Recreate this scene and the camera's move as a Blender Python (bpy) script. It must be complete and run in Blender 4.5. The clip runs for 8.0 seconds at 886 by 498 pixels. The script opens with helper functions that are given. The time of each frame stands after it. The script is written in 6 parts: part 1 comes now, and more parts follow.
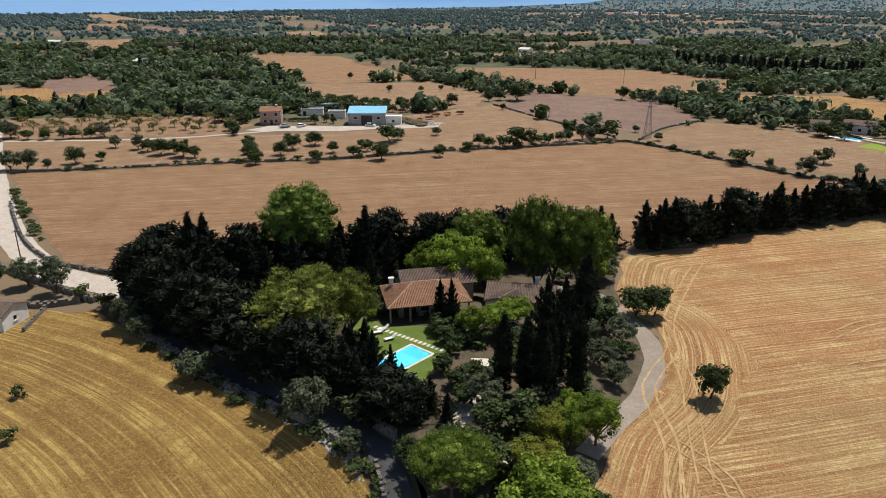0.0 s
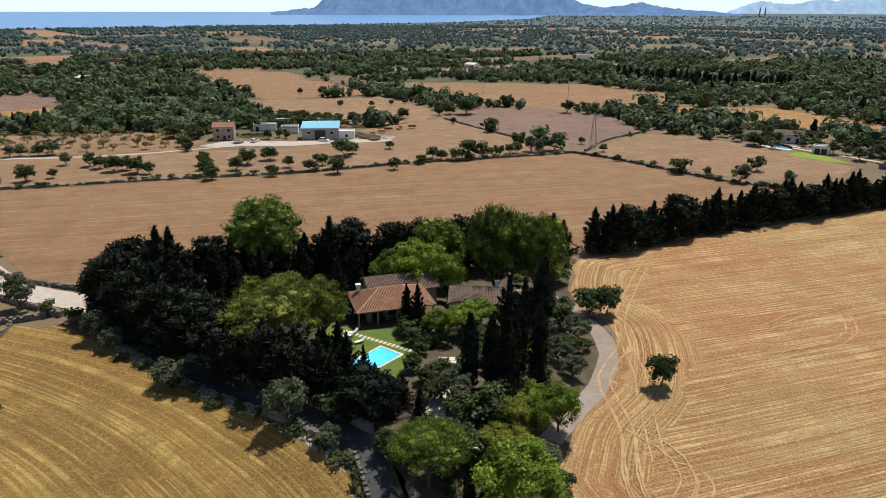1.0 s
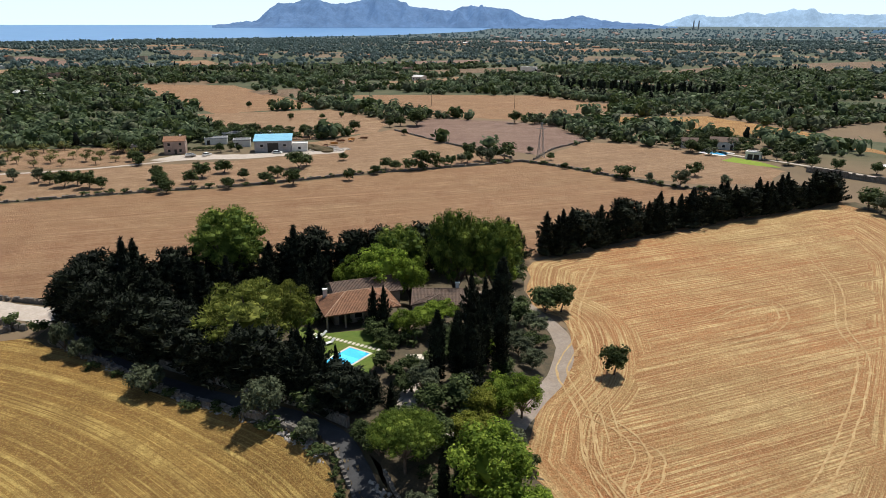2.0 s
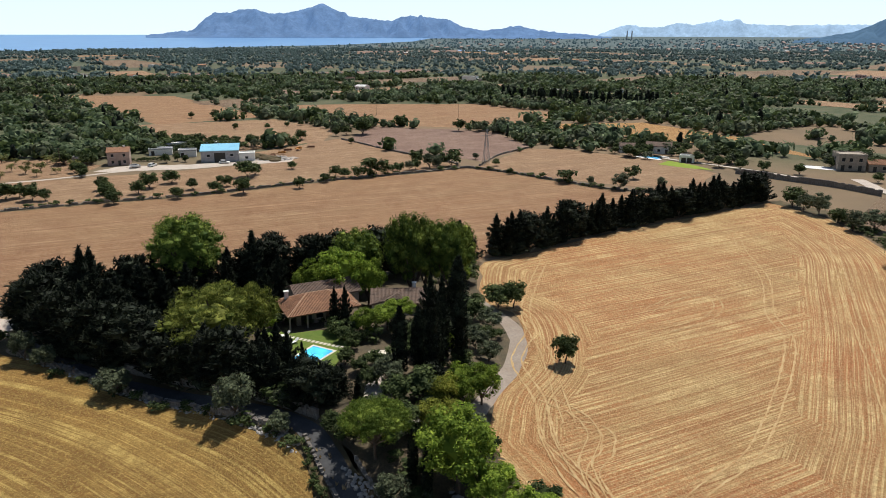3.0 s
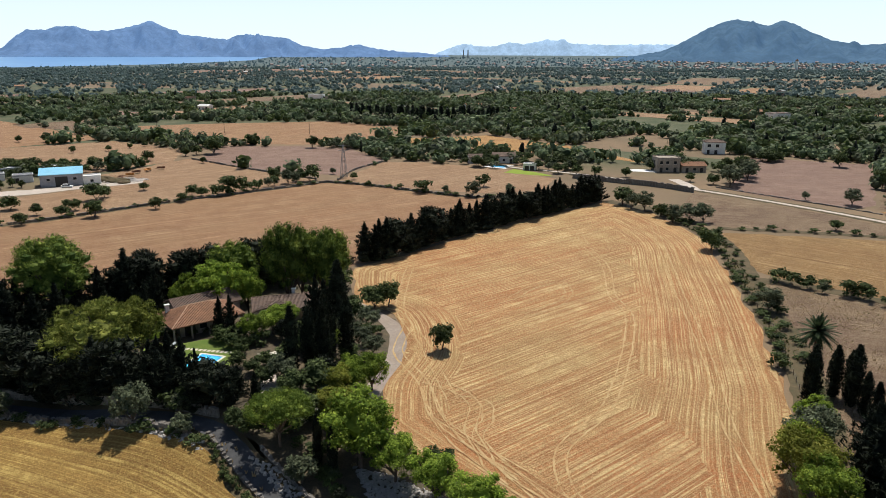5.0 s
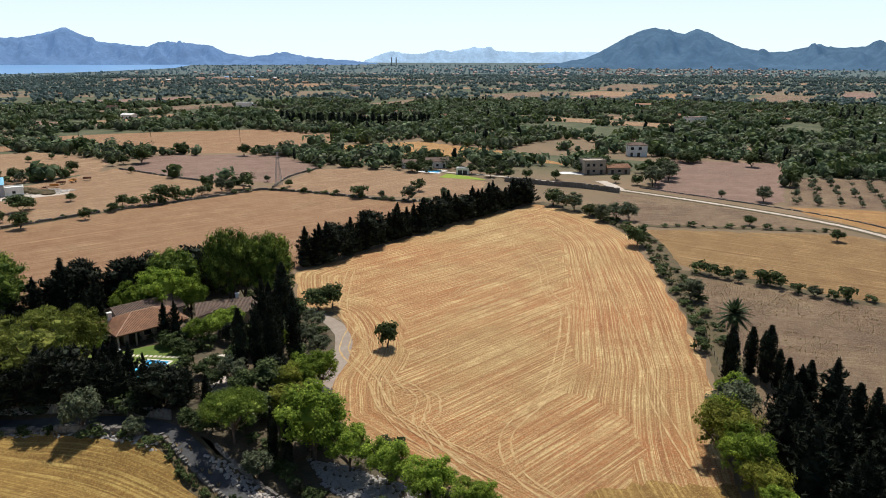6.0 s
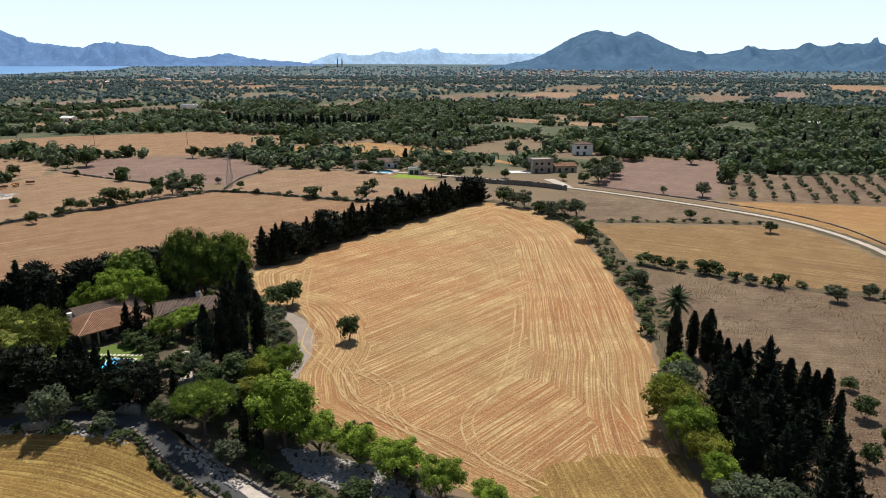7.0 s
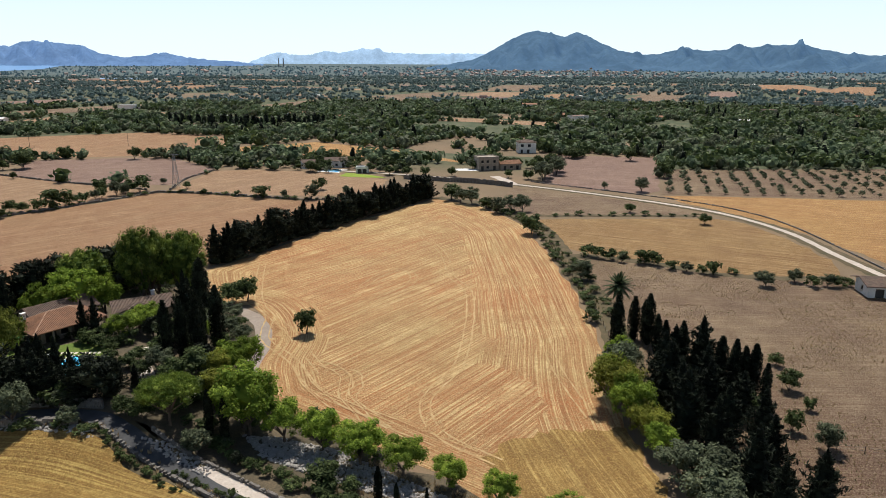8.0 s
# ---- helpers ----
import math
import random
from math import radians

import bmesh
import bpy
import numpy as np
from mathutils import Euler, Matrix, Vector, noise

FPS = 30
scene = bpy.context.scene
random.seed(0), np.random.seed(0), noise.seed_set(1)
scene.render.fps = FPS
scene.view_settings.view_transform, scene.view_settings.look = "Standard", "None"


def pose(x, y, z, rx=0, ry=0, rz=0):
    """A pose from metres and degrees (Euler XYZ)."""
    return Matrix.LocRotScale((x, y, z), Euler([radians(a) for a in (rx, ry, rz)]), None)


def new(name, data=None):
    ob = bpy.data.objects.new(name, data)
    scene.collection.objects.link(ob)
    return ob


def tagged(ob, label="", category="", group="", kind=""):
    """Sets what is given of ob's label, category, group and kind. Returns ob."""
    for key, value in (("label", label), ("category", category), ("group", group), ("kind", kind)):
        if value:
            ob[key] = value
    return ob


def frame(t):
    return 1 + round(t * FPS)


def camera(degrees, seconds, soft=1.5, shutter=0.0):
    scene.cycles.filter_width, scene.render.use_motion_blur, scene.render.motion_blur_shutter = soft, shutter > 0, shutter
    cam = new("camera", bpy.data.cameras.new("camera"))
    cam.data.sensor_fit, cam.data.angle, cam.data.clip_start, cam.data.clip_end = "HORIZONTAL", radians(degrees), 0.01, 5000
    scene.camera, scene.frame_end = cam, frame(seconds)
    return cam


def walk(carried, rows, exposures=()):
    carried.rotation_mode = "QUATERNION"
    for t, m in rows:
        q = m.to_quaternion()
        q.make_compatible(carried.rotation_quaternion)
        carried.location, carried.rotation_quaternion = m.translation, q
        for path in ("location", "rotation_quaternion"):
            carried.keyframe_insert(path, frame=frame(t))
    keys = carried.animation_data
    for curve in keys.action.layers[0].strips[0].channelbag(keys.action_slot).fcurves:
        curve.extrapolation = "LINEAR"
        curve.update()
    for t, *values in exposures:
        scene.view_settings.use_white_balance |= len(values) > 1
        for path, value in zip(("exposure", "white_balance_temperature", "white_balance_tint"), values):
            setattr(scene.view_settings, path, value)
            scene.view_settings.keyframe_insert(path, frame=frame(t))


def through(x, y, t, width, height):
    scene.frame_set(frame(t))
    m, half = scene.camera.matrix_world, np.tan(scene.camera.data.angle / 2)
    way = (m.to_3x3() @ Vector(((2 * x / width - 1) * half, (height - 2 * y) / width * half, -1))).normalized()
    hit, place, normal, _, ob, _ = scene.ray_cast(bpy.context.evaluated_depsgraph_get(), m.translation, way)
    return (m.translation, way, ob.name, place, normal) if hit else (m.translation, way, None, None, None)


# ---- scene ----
cam = camera(64.05, 8.0, soft=0.42)
PATH = [
    (0.0, 0.0, 0.0, 51.75, 0.0, -19.81, 0.03),
    (0.5, -1.19, -2.96, 52.06, -2.09, -19.21, 0.0),
    (1.0, -2.57, -5.87, 52.48, -4.34, -18.68, -0.1),
    (1.5, -4.03, -8.75, 52.82, -6.6, -18.17, -0.1),
    (3.0, -8.69, -16.93, 53.15, -13.37, -16.99, -0.13),
    (3.5, -10.56, -19.17, 53.2, -16.54, -16.62, -0.16),
    (4.0, -12.37, -21.32, 53.23, -19.78, -16.28, -0.12),
    (4.5, -14.17, -23.32, 53.12, -22.82, -15.92, -0.16),
    (5.0, -16.14, -25.25, 53.05, -25.79, -15.56, -0.17),
    (6.5, -22.0, -30.63, 53.03, -33.69, -14.87, -0.1),
    (7.0, -24.17, -32.28, 53.05, -35.63, -14.87, -0.14),
    (7.5, -26.28, -33.9, 53.08, -37.91, -14.87, -0.21),
    (8.0, -28.46, -35.55, 53.02, -40.14, -14.86, -0.25),
]
walk(cam, [(t, pose(x, y, z, 90 + pitch, 0, yaw) @ pose(0, 0, 0, 0, 0, -roll)) for t, x, y, z, yaw, pitch, roll in PATH],
     exposures=[(0.0, 0.12), (8.0, 0.2)])

# ---------------------------------------------------------------- light
SUN_AZ, SUN_EL = 39.0, 63.0          # degrees clockwise from +y, and up
world = bpy.data.worlds.new("sky")
scene.world = world
world.use_nodes = True
wn = world.node_tree
sky = wn.nodes.new("ShaderNodeTexSky")
sky.sky_type = "NISHITA"
sky.sun_disc = False
sky.sun_elevation, sky.sun_rotation = radians(SUN_EL), radians(SUN_AZ)
sky.air_density, sky.dust_density, sky.ozone_density = 1.0, 0.6, 1.2
# pale summer haze low over the horizon, all the way round
direction = wn.nodes.new("ShaderNodeTexCoord")
axes = wn.nodes.new("ShaderNodeSeparateXYZ")
haze = wn.nodes.new("ShaderNodeMapRange")
haze.inputs["From Min"].default_value, haze.inputs["From Max"].default_value = 0.0, 0.30
haze.inputs["To Min"].default_value, haze.inputs["To Max"].default_value = 0.95, 0.0
blend = wn.nodes.new("ShaderNodeMix")
blend.data_type = "RGBA"
blend.inputs[7].default_value = (11.8, 14.2, 15.4, 1)
wn.links.new(direction.outputs["Generated"], axes.inputs[0])
wn.links.new(axes.outputs["Z"], haze.inputs["Value"])
wn.links.new(haze.outputs[0], blend.inputs[0])
wn.links.new(sky.outputs[0], blend.inputs[6])
wn.links.new(blend.outputs[2], wn.nodes["Background"].inputs["Color"])
wn.nodes["Background"].inputs["Strength"].default_value = 0.07
sun_data = bpy.data.lights.new("sun", "SUN")
sun_data.energy, sun_data.angle, sun_data.color = 4.6, radians(0.53), (1.0, 0.965, 0.89)
sun = new("sun", sun_data)
sun.matrix_world = Matrix.Translation((0, 0, 200)) @ Euler((radians(90 - SUN_EL), 0, radians(180 - SUN_AZ))).to_matrix().to_4x4()


# ---------------------------------------------------------------- materials
class Nodes:
    """A small writer of node materials."""

    def __init__(self, name, rough=0.9):
        self.mat = bpy.data.materials.new(name)
        self.mat.use_nodes = True
        self.tree = self.mat.node_tree
        self.bsdf = self.tree.nodes["Principled BSDF"]
        self.bsdf.inputs["Roughness"].default_value = rough
        self.bsdf.inputs["Specular IOR Level"].default_value = 0.25
        self.where = self.tree.nodes.new("ShaderNodeNewGeometry")

    def node(self, kind):
        return self.tree.nodes.new(kind)

    def put(self, value, socket):
        if hasattr(value, "is_output"):
            self.tree.links.new(value, socket)
        else:
            socket.default_value = value

    def place(self, scale=(1, 1, 1), turn=0.0, source=None):
        m = self.node("ShaderNodeMapping")
        m.vector_type = "TEXTURE"
        m.inputs["Rotation"].default_value = (0, 0, radians(turn))
        m.inputs["Scale"].default_value = scale
        self.tree.links.new(source or self.where.outputs["Position"], m.inputs["Vector"])
        return m.outputs[0]

    def noise(self, scale, detail=3.0, rough=0.55, vector=None, distort=0.0):
        n = self.node("ShaderNodeTexNoise")
        n.inputs["Scale"].default_value, n.inputs["Detail"].default_value = scale, detail
        n.inputs["Roughness"].default_value, n.inputs["Distortion"].default_value = rough, distort
        self.tree.links.new(vector or self.where.outputs["Position"], n.inputs["Vector"])
        return n.outputs["Fac"]

    def ramp(self, value, low, high):
        r = self.node("ShaderNodeMapRange")
        r.inputs["From Min"].default_value, r.inputs["From Max"].default_value = low, high
        self.tree.links.new(value, r.inputs["Value"])
        return r.outputs[0]

    def mix(self, fac, a, b, blend="MIX"):
        m = self.node("ShaderNodeMix")
        m.data_type, m.blend_type = "RGBA", blend
        self.put(fac, m.inputs[0])
        self.put(a if hasattr(a, "is_output") else (*a, 1), m.inputs[6])
        self.put(b if hasattr(b, "is_output") else (*b, 1), m.inputs[7])
        return m.outputs[2]

    def bump(self, height, strength=0.4, distance=0.1):
        b = self.node("ShaderNodeBump")
        b.inputs["Strength"].default_value, b.inputs["Distance"].default_value = strength, distance
        self.tree.links.new(height, b.inputs["Height"])
        self.tree.links.new(b.outputs[0], self.bsdf.inputs["Normal"])

    def color(self, value):
        self.put(value if hasattr(value, "is_output") else (*value, 1), self.bsdf.inputs["Base Color"])
        return self.mat


def field_material(name, straw, soil, turn, spacing=1.0, patch=0.5, rows=0.8, centre=None, edged=False, mottle=0.6):
    """Dry field: straw in rows over soil, in drifts and patches. turn: the rows' direction, degrees from +x; centre: rows that bend round it;
    edged: rows that follow the field's edge where its mesh says so."""
    n = Nodes(name)
    straw, soil = tuple(v * 0.87 for v in straw), tuple(v * 0.87 for v in soil)

    def math_of(kind, a, b=0.0, c=0.0):
        m = n.node("ShaderNodeMath")
        m.operation = kind
        for value, socket in zip((a, b, c), m.inputs):
            n.put(value, socket)
        return m.outputs[0]

    def times(value, k):
        return math_of("MULTIPLY", value, k)
    source = None
    if centre:
        off = n.node("ShaderNodeVectorMath")
        off.operation = "SUBTRACT"
        n.put(n.where.outputs["Position"], off.inputs[0])
        off.inputs[1].default_value = (*centre, 0)
        reach = n.node("ShaderNodeVectorMath")
        reach.operation = "LENGTH"
        n.put(off.outputs[0], reach.inputs[0])
        axes_of = n.node("ShaderNodeSeparateXYZ")
        n.put(off.outputs[0], axes_of.inputs[0])
        polar = n.node("ShaderNodeCombineXYZ")
        n.put(times(math_of("ARCTAN2", axes_of.outputs[1], axes_of.outputs[0]), 100.0), polar.inputs[0])
        n.put(reach.outputs["Value"], polar.inputs[1])
        source, turn = polar.outputs[0], 0
    if edged:
        across, zone = n.node("ShaderNodeAttribute"), n.node("ShaderNodeAttribute")
        across.attribute_name, zone.attribute_name = "across", "zone"
        along = n.node("ShaderNodeSeparateXYZ")
        n.put(n.place((1, 1, 1), 57), along.inputs[0])
        by_edge = n.node("ShaderNodeCombineXYZ")
        n.put(along.outputs[0], by_edge.inputs[0])
        n.put(across.outputs["Fac"], by_edge.inputs[1])
        worn = math_of("MULTIPLY_ADD", n.noise(0.09, 3.0), 0.9, zone.outputs["Fac"])
        pick = n.node("ShaderNodeMix")
        pick.data_type = "VECTOR"
        n.put(math_of("GREATER_THAN", worn, 1.42), pick.inputs[0])
        n.put(by_edge.outputs[0], pick.inputs[4])
        n.put(n.place((1, 1, 1), turn), pick.inputs[5])
        source, turn = pick.outputs[1], 0
    # rows waver a little
    sway = n.node("ShaderNodeVectorMath")
    sway.operation = "MULTIPLY_ADD"
    wander = n.node("ShaderNodeTexNoise")
    wander.inputs["Scale"].default_value, wander.inputs["Detail"].default_value = 0.035, 2.0
    n.put(n.where.outputs["Position"], wander.inputs["Vector"])
    n.put(wander.outputs["Color"], sway.inputs[0])
    sway.inputs[1].default_value = (0, 0.7, 0) if source else (0.9, 0.9, 0)
    n.put(source or n.where.outputs["Position"], sway.inputs[2])
    source = sway.outputs[0]
    fine = n.ramp(n.noise(1.0, 4.0, 0.75, n.place((38 * spacing, 0.42 * spacing, 1), turn, source), 0.04), 0.485, 0.565)
    swath = n.ramp(n.noise(1.0, 3.0, 0.65, n.place((80 * spacing, 1.5 * spacing, 1), turn, source), 0.04), 0.44, 0.58)
    wide = n.ramp(n.noise(1.0, 2.0, 0.5, n.place((90 * spacing, 6.0 * spacing, 1), turn, source)), 0.40, 0.62)
    big = n.ramp(n.noise(0.022, 5.0, 0.65), 0.5 - patch * 0.16, 0.5 + patch * 0.16)
    medium = n.ramp(n.noise(0.12, 7.0, 0.72), 0.40, 0.64)
    clods = n.ramp(n.noise(1.5, 6.0, 0.8), 0.42, 0.60)
    speck = n.ramp(n.noise(3.2, 4.0, 0.8), 0.50, 0.62)
    pale = (straw[0] * 1.75, straw[1] * 2.05, straw[2] * 2.4)
    dark = (soil[0] * 0.56, soil[1] * 0.5, soil[2] * 0.5)
    c = n.mix(big, straw, soil)
    c = n.mix(times(wide, 0.5 * rows), c, soil)
    c = n.mix(times(swath, 0.55 * rows), c, dark)
    spread = n.node("ShaderNodeMapRange")
    spread.inputs["To Min"].default_value, spread.inputs["To Max"].default_value = 1.0, 0.35
    n.put(medium, spread.inputs["Value"])
    c = n.mix(times(math_of("MULTIPLY", fine, spread.outputs[0]), rows), c, pale)
    c = n.mix(times(medium, mottle), c, tuple(v * 0.62 for v in soil))
    c = n.mix(times(clods, 0.5), c, tuple(v * 0.55 for v in straw))
    c = n.mix(times(speck, 0.42), c, pale)
    n.bump(clods, 0.7, 0.14)
    return n.color(c)


def earth_material(name, a, b, scale=0.2, grain=4.0, rough=0.95, strength=0.5):
    n = Nodes(name, rough)
    c = n.mix(n.ramp(n.noise(scale, 4.0), 0.35, 0.65), a, b)
    g = n.noise(grain, 5.0, 0.7)
    c = n.mix(n.ramp(g, 0.35, 0.75), c, tuple(v * 0.6 for v in a))
    n.bump(g, strength, 0.06)
    return n.color(c)


def leaf_material(name, dark, light, through=0.35, rough=0.65):
    """Foliage: each small spray has a tone of its own, and lets some light through."""
    n = Nodes(name, rough)
    tone = n.node("ShaderNodeObjectInfo").outputs["Random"]
    # random tone, skewed so the few light sprays stand in for sky glints
    power = n.node("ShaderNodeMath")
    power.operation = "POWER"
    n.put(n.where.outputs["Random Per Island"], power.inputs[0])
    power.inputs[1].default_value = 1.7
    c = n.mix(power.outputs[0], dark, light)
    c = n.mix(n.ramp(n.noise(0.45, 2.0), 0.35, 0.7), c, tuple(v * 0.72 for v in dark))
    hue = n.node("ShaderNodeHueSaturation")
    v = n.node("ShaderNodeMapRange")
    v.inputs["To Min"].default_value, v.inputs["To Max"].default_value = 0.8, 1.2
    n.put(tone, v.inputs["Value"])
    n.put(v.outputs[0], hue.inputs["Value"])
    n.put(c, hue.inputs["Color"])
    out = n.tree.nodes["Material Output"]
    n.bsdf.inputs["Specular IOR Level"].default_value = 0.08
    trans = n.node("ShaderNodeBsdfTranslucent")
    n.put(hue.outputs[0], trans.inputs["Color"])
    mixer = n.node("ShaderNodeMixShader")
    mixer.inputs[0].default_value = through
    n.put(n.bsdf.outputs[0], mixer.inputs[1])
    n.put(trans.outputs[0], mixer.inputs[2])
    n.put(mixer.outputs[0], out.inputs["Surface"])
    return n.color(hue.outputs[0])


def plain_material(name, color, rough=0.6, metal=0.0, wear=0.25, scale=1.5):
    n = Nodes(name, rough)
    n.bsdf.inputs["Metallic"].default_value = metal
    c = n.mix(n.ramp(n.noise(scale, 4.0), 0.4, 0.75), color, tuple(v * (1 - wear) for v in color))
    n.bump(n.noise(scale * 12, 3.0), 0.1, 0.01)
    return n.color(c)


def backdrop_material(name, color, haze_glow):
    """Far hills or trees, miles of hazy air put into colour and glow."""
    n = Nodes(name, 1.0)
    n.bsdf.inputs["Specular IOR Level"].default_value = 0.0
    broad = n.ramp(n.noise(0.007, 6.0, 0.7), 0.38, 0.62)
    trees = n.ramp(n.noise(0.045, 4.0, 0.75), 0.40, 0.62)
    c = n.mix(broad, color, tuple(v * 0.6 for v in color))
    g = n.mix(broad, haze_glow, tuple(v * 0.82 for v in haze_glow))
    g = n.mix(trees, g, n.mix(0.5, g, tuple(v * 0.55 for v in haze_glow)))
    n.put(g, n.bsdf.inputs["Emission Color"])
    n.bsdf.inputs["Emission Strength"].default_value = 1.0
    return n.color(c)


M = {
    "big": field_material("stubble_big_field", (0.42, 0.265, 0.108), (0.47, 0.172, 0.064), 13.5, 1.0, 0.7, 1.0, None, True, 0.25),
    "corner": field_material("rough_golden_corner", (0.36, 0.212, 0.062), (0.285, 0.148, 0.042), 62, 1.3, 0.8, 0.8),
    "gold": field_material("stubble_golden", (0.35, 0.21, 0.056), (0.27, 0.135, 0.034), 119, 1.7, 0.9, 0.9, (-115.0, -10.0), False, 0.5),
    "tan": field_material("stubble_reddish", (0.32, 0.188, 0.092), (0.305, 0.137, 0.065), 10, 1.4, 1.2, 0.6, None, False, 0.45),
    "brown": field_material("ploughed_brown", (0.27, 0.165, 0.115), (0.215, 0.12, 0.085), -35, 1.0, 0.9, 0.5, None, False, 0.45),
    "orange": field_material("dry_orange_field", (0.40, 0.22, 0.076), (0.36, 0.165, 0.06), -60, 1.2, 0.8, 0.65, None, False, 0.4),
    "strip": field_material("stubble_strip", (0.295, 0.172, 0.066), (0.255, 0.127, 0.048), -67, 1.2, 0.8, 0.8, None, False, 0.4),
    "dry": field_material("dry_grass", (0.265, 0.178, 0.10), (0.135, 0.068, 0.043), -42, 1.6, 0.9, 0.35, None, False, 0.6),
    "pale": field_material("pale_dry_ground", (0.35, 0.215, 0.115), (0.29, 0.15, 0.076), 20, 1.5, 1.2, 0.5, None, False, 0.5),
}


def ground_material():
    n = Nodes("open_country", 1.0)
    patch = n.node("ShaderNodeTexVoronoi")
    patch.inputs["Scale"].default_value = 0.007
    n.put(n.place((1, 1.8, 1), 25), patch.inputs["Vector"])
    dry = n.mix(n.ramp(n.noise(0.02, 4.0), 0.3, 0.7), (0.22, 0.15, 0.09), (0.15, 0.11, 0.068))
    green = n.mix(n.ramp(n.noise(0.05, 5.0, 0.7), 0.35, 0.65), (0.055, 0.072, 0.036), (0.115, 0.11, 0.062))
    sep = n.node("ShaderNodeSeparateColor")
    n.put(patch.outputs["Color"], sep.inputs[0])
    c = n.mix(n.ramp(sep.outputs[0], 0.76, 0.82), green, dry)
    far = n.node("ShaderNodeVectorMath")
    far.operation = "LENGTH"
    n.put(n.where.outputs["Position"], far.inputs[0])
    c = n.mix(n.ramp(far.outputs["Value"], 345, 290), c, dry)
    # far out, a bluish air haze is blended into the ground colour
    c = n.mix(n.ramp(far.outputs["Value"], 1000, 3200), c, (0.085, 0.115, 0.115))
    n.bump(n.noise(1.2, 5.0, 0.7), 0.5, 0.2)
    return n.color(c)


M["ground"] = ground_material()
M["gravel"] = earth_material("gravel_track", (0.34, 0.28, 0.23), (0.28, 0.22, 0.17), 0.4, 3.0)
M["road"] = earth_material("pale_dirt_road", (0.58, 0.50, 0.43), (0.46, 0.38, 0.31), 0.5, 3.0)
# asphalt darkened, with the hedge's shade put into its colour
M["asphalt"] = earth_material("shaded_lane_surface", (0.085, 0.085, 0.088), (0.065, 0.063, 0.062), 0.6, 5.0)
# litter brown, deepened further by tree shade put into the colour
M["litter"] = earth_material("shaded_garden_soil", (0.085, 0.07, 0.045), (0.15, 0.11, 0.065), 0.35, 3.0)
M["verge"] = earth_material("verge_scrub", (0.14, 0.10, 0.055), (0.065, 0.062, 0.03), 0.35, 2.0)
M["straw"] = earth_material("flattened_straw", (0.56, 0.40, 0.20), (0.37, 0.20, 0.08), 0.55, 4.0)
M["lawn"] = earth_material("lawn_grass", (0.10, 0.155, 0.026), (0.16, 0.19, 0.04), 0.5, 5.0)
M["stone"] = earth_material("dry_stone", (0.24, 0.215, 0.19), (0.15, 0.13, 0.11), 1.2, 3.0, 0.95, 0.8)
M["rubble"] = earth_material("pale_rubble", (0.42, 0.39, 0.36), (0.30, 0.27, 0.24), 1.2, 4.0, 0.95, 0.8)
M["bark"] = earth_material("bark", (0.14, 0.10, 0.075), (0.09, 0.065, 0.05), 1.5, 6.0)
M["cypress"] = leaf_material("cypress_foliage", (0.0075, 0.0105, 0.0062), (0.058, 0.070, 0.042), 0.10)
M["pine"] = leaf_material("pine_needles", (0.095, 0.12, 0.022), (0.46, 0.47, 0.105), 0.32)
M["pinedark"] = leaf_material("dark_pine_needles", (0.06, 0.10, 0.02), (0.36, 0.42, 0.08), 0.3)
M["fresh"] = leaf_material("fresh_leaves", (0.115, 0.18, 0.022), (0.42, 0.52, 0.075), 0.38)
M["olive"] = leaf_material("olive_leaves", (0.075, 0.09, 0.05), (0.25, 0.275, 0.16), 0.26)
M["scrub"] = leaf_material("scrub_leaves", (0.04, 0.06, 0.02), (0.17, 0.205, 0.075), 0.26)
M["yellowish"] = leaf_material("yellowing_leaves", (0.15, 0.17, 0.022), (0.44, 0.43, 0.08), 0.36)
M["stonepine"] = leaf_material("stone_pine_needles", (0.10, 0.155, 0.025), (0.42, 0.50, 0.095), 0.32)
M["almond"] = leaf_material("dusty_almond_leaves", (0.12, 0.125, 0.04), (0.30, 0.29, 0.11), 0.3)
M["woods"] = leaf_material("far_woods_foliage", (0.075, 0.11, 0.055), (0.28, 0.335, 0.185), 0.36)
M["palm"] = leaf_material("palm_leaflets", (0.035, 0.055, 0.025), (0.12, 0.15, 0.07), 0.25)
# blue-grey air haze is mixed into this leaf colour
M["hazewoods"] = leaf_material("hazy_distant_foliage", (0.095, 0.14, 0.13), (0.24, 0.295, 0.285), 0.35)


# ---------------------------------------------------------------- mesh writers
def mesh_of(name, verts, faces, material=None, smooth=False):
    me = bpy.data.meshes.new(name)
    me.from_pydata([tuple(v) for v in verts], [], [tuple(f) for f in faces])
    if material:
        me.materials.append(material)
    if smooth:
        me.polygons.foreach_set("use_smooth", [True] * len(me.polygons))
    me.update()
    return me


def part(name, bm, material, parent, label=""):
    """Links a bmesh, or a mesh, as one mesh object under a thing or part."""
    if isinstance(bm, bmesh.types.BMesh):
        me = bpy.data.meshes.new(name)
        bm.to_mesh(me)
        bm.free()
    else:
        me = bm
    if material and not me.materials:
        me.materials.append(material)
    ob = new(name, me)
    ob.parent = parent
    return tagged(ob, label)


def inside(px, py, polygon):
    """Which of the points lie in the polygon."""
    px, py = np.asarray(px, float), np.asarray(py, float)
    hit = np.zeros(px.shape, bool)
    for (x0, y0), (x1, y1) in zip(polygon, polygon[1:] + polygon[:1]):
        crosses = (y0 > py) != (y1 > py)
        with np.errstate(divide="ignore", invalid="ignore"):
            at = (x1 - x0) * (py - y0) / (y1 - y0) + x0
        hit ^= crosses & (px < at)
    return hit


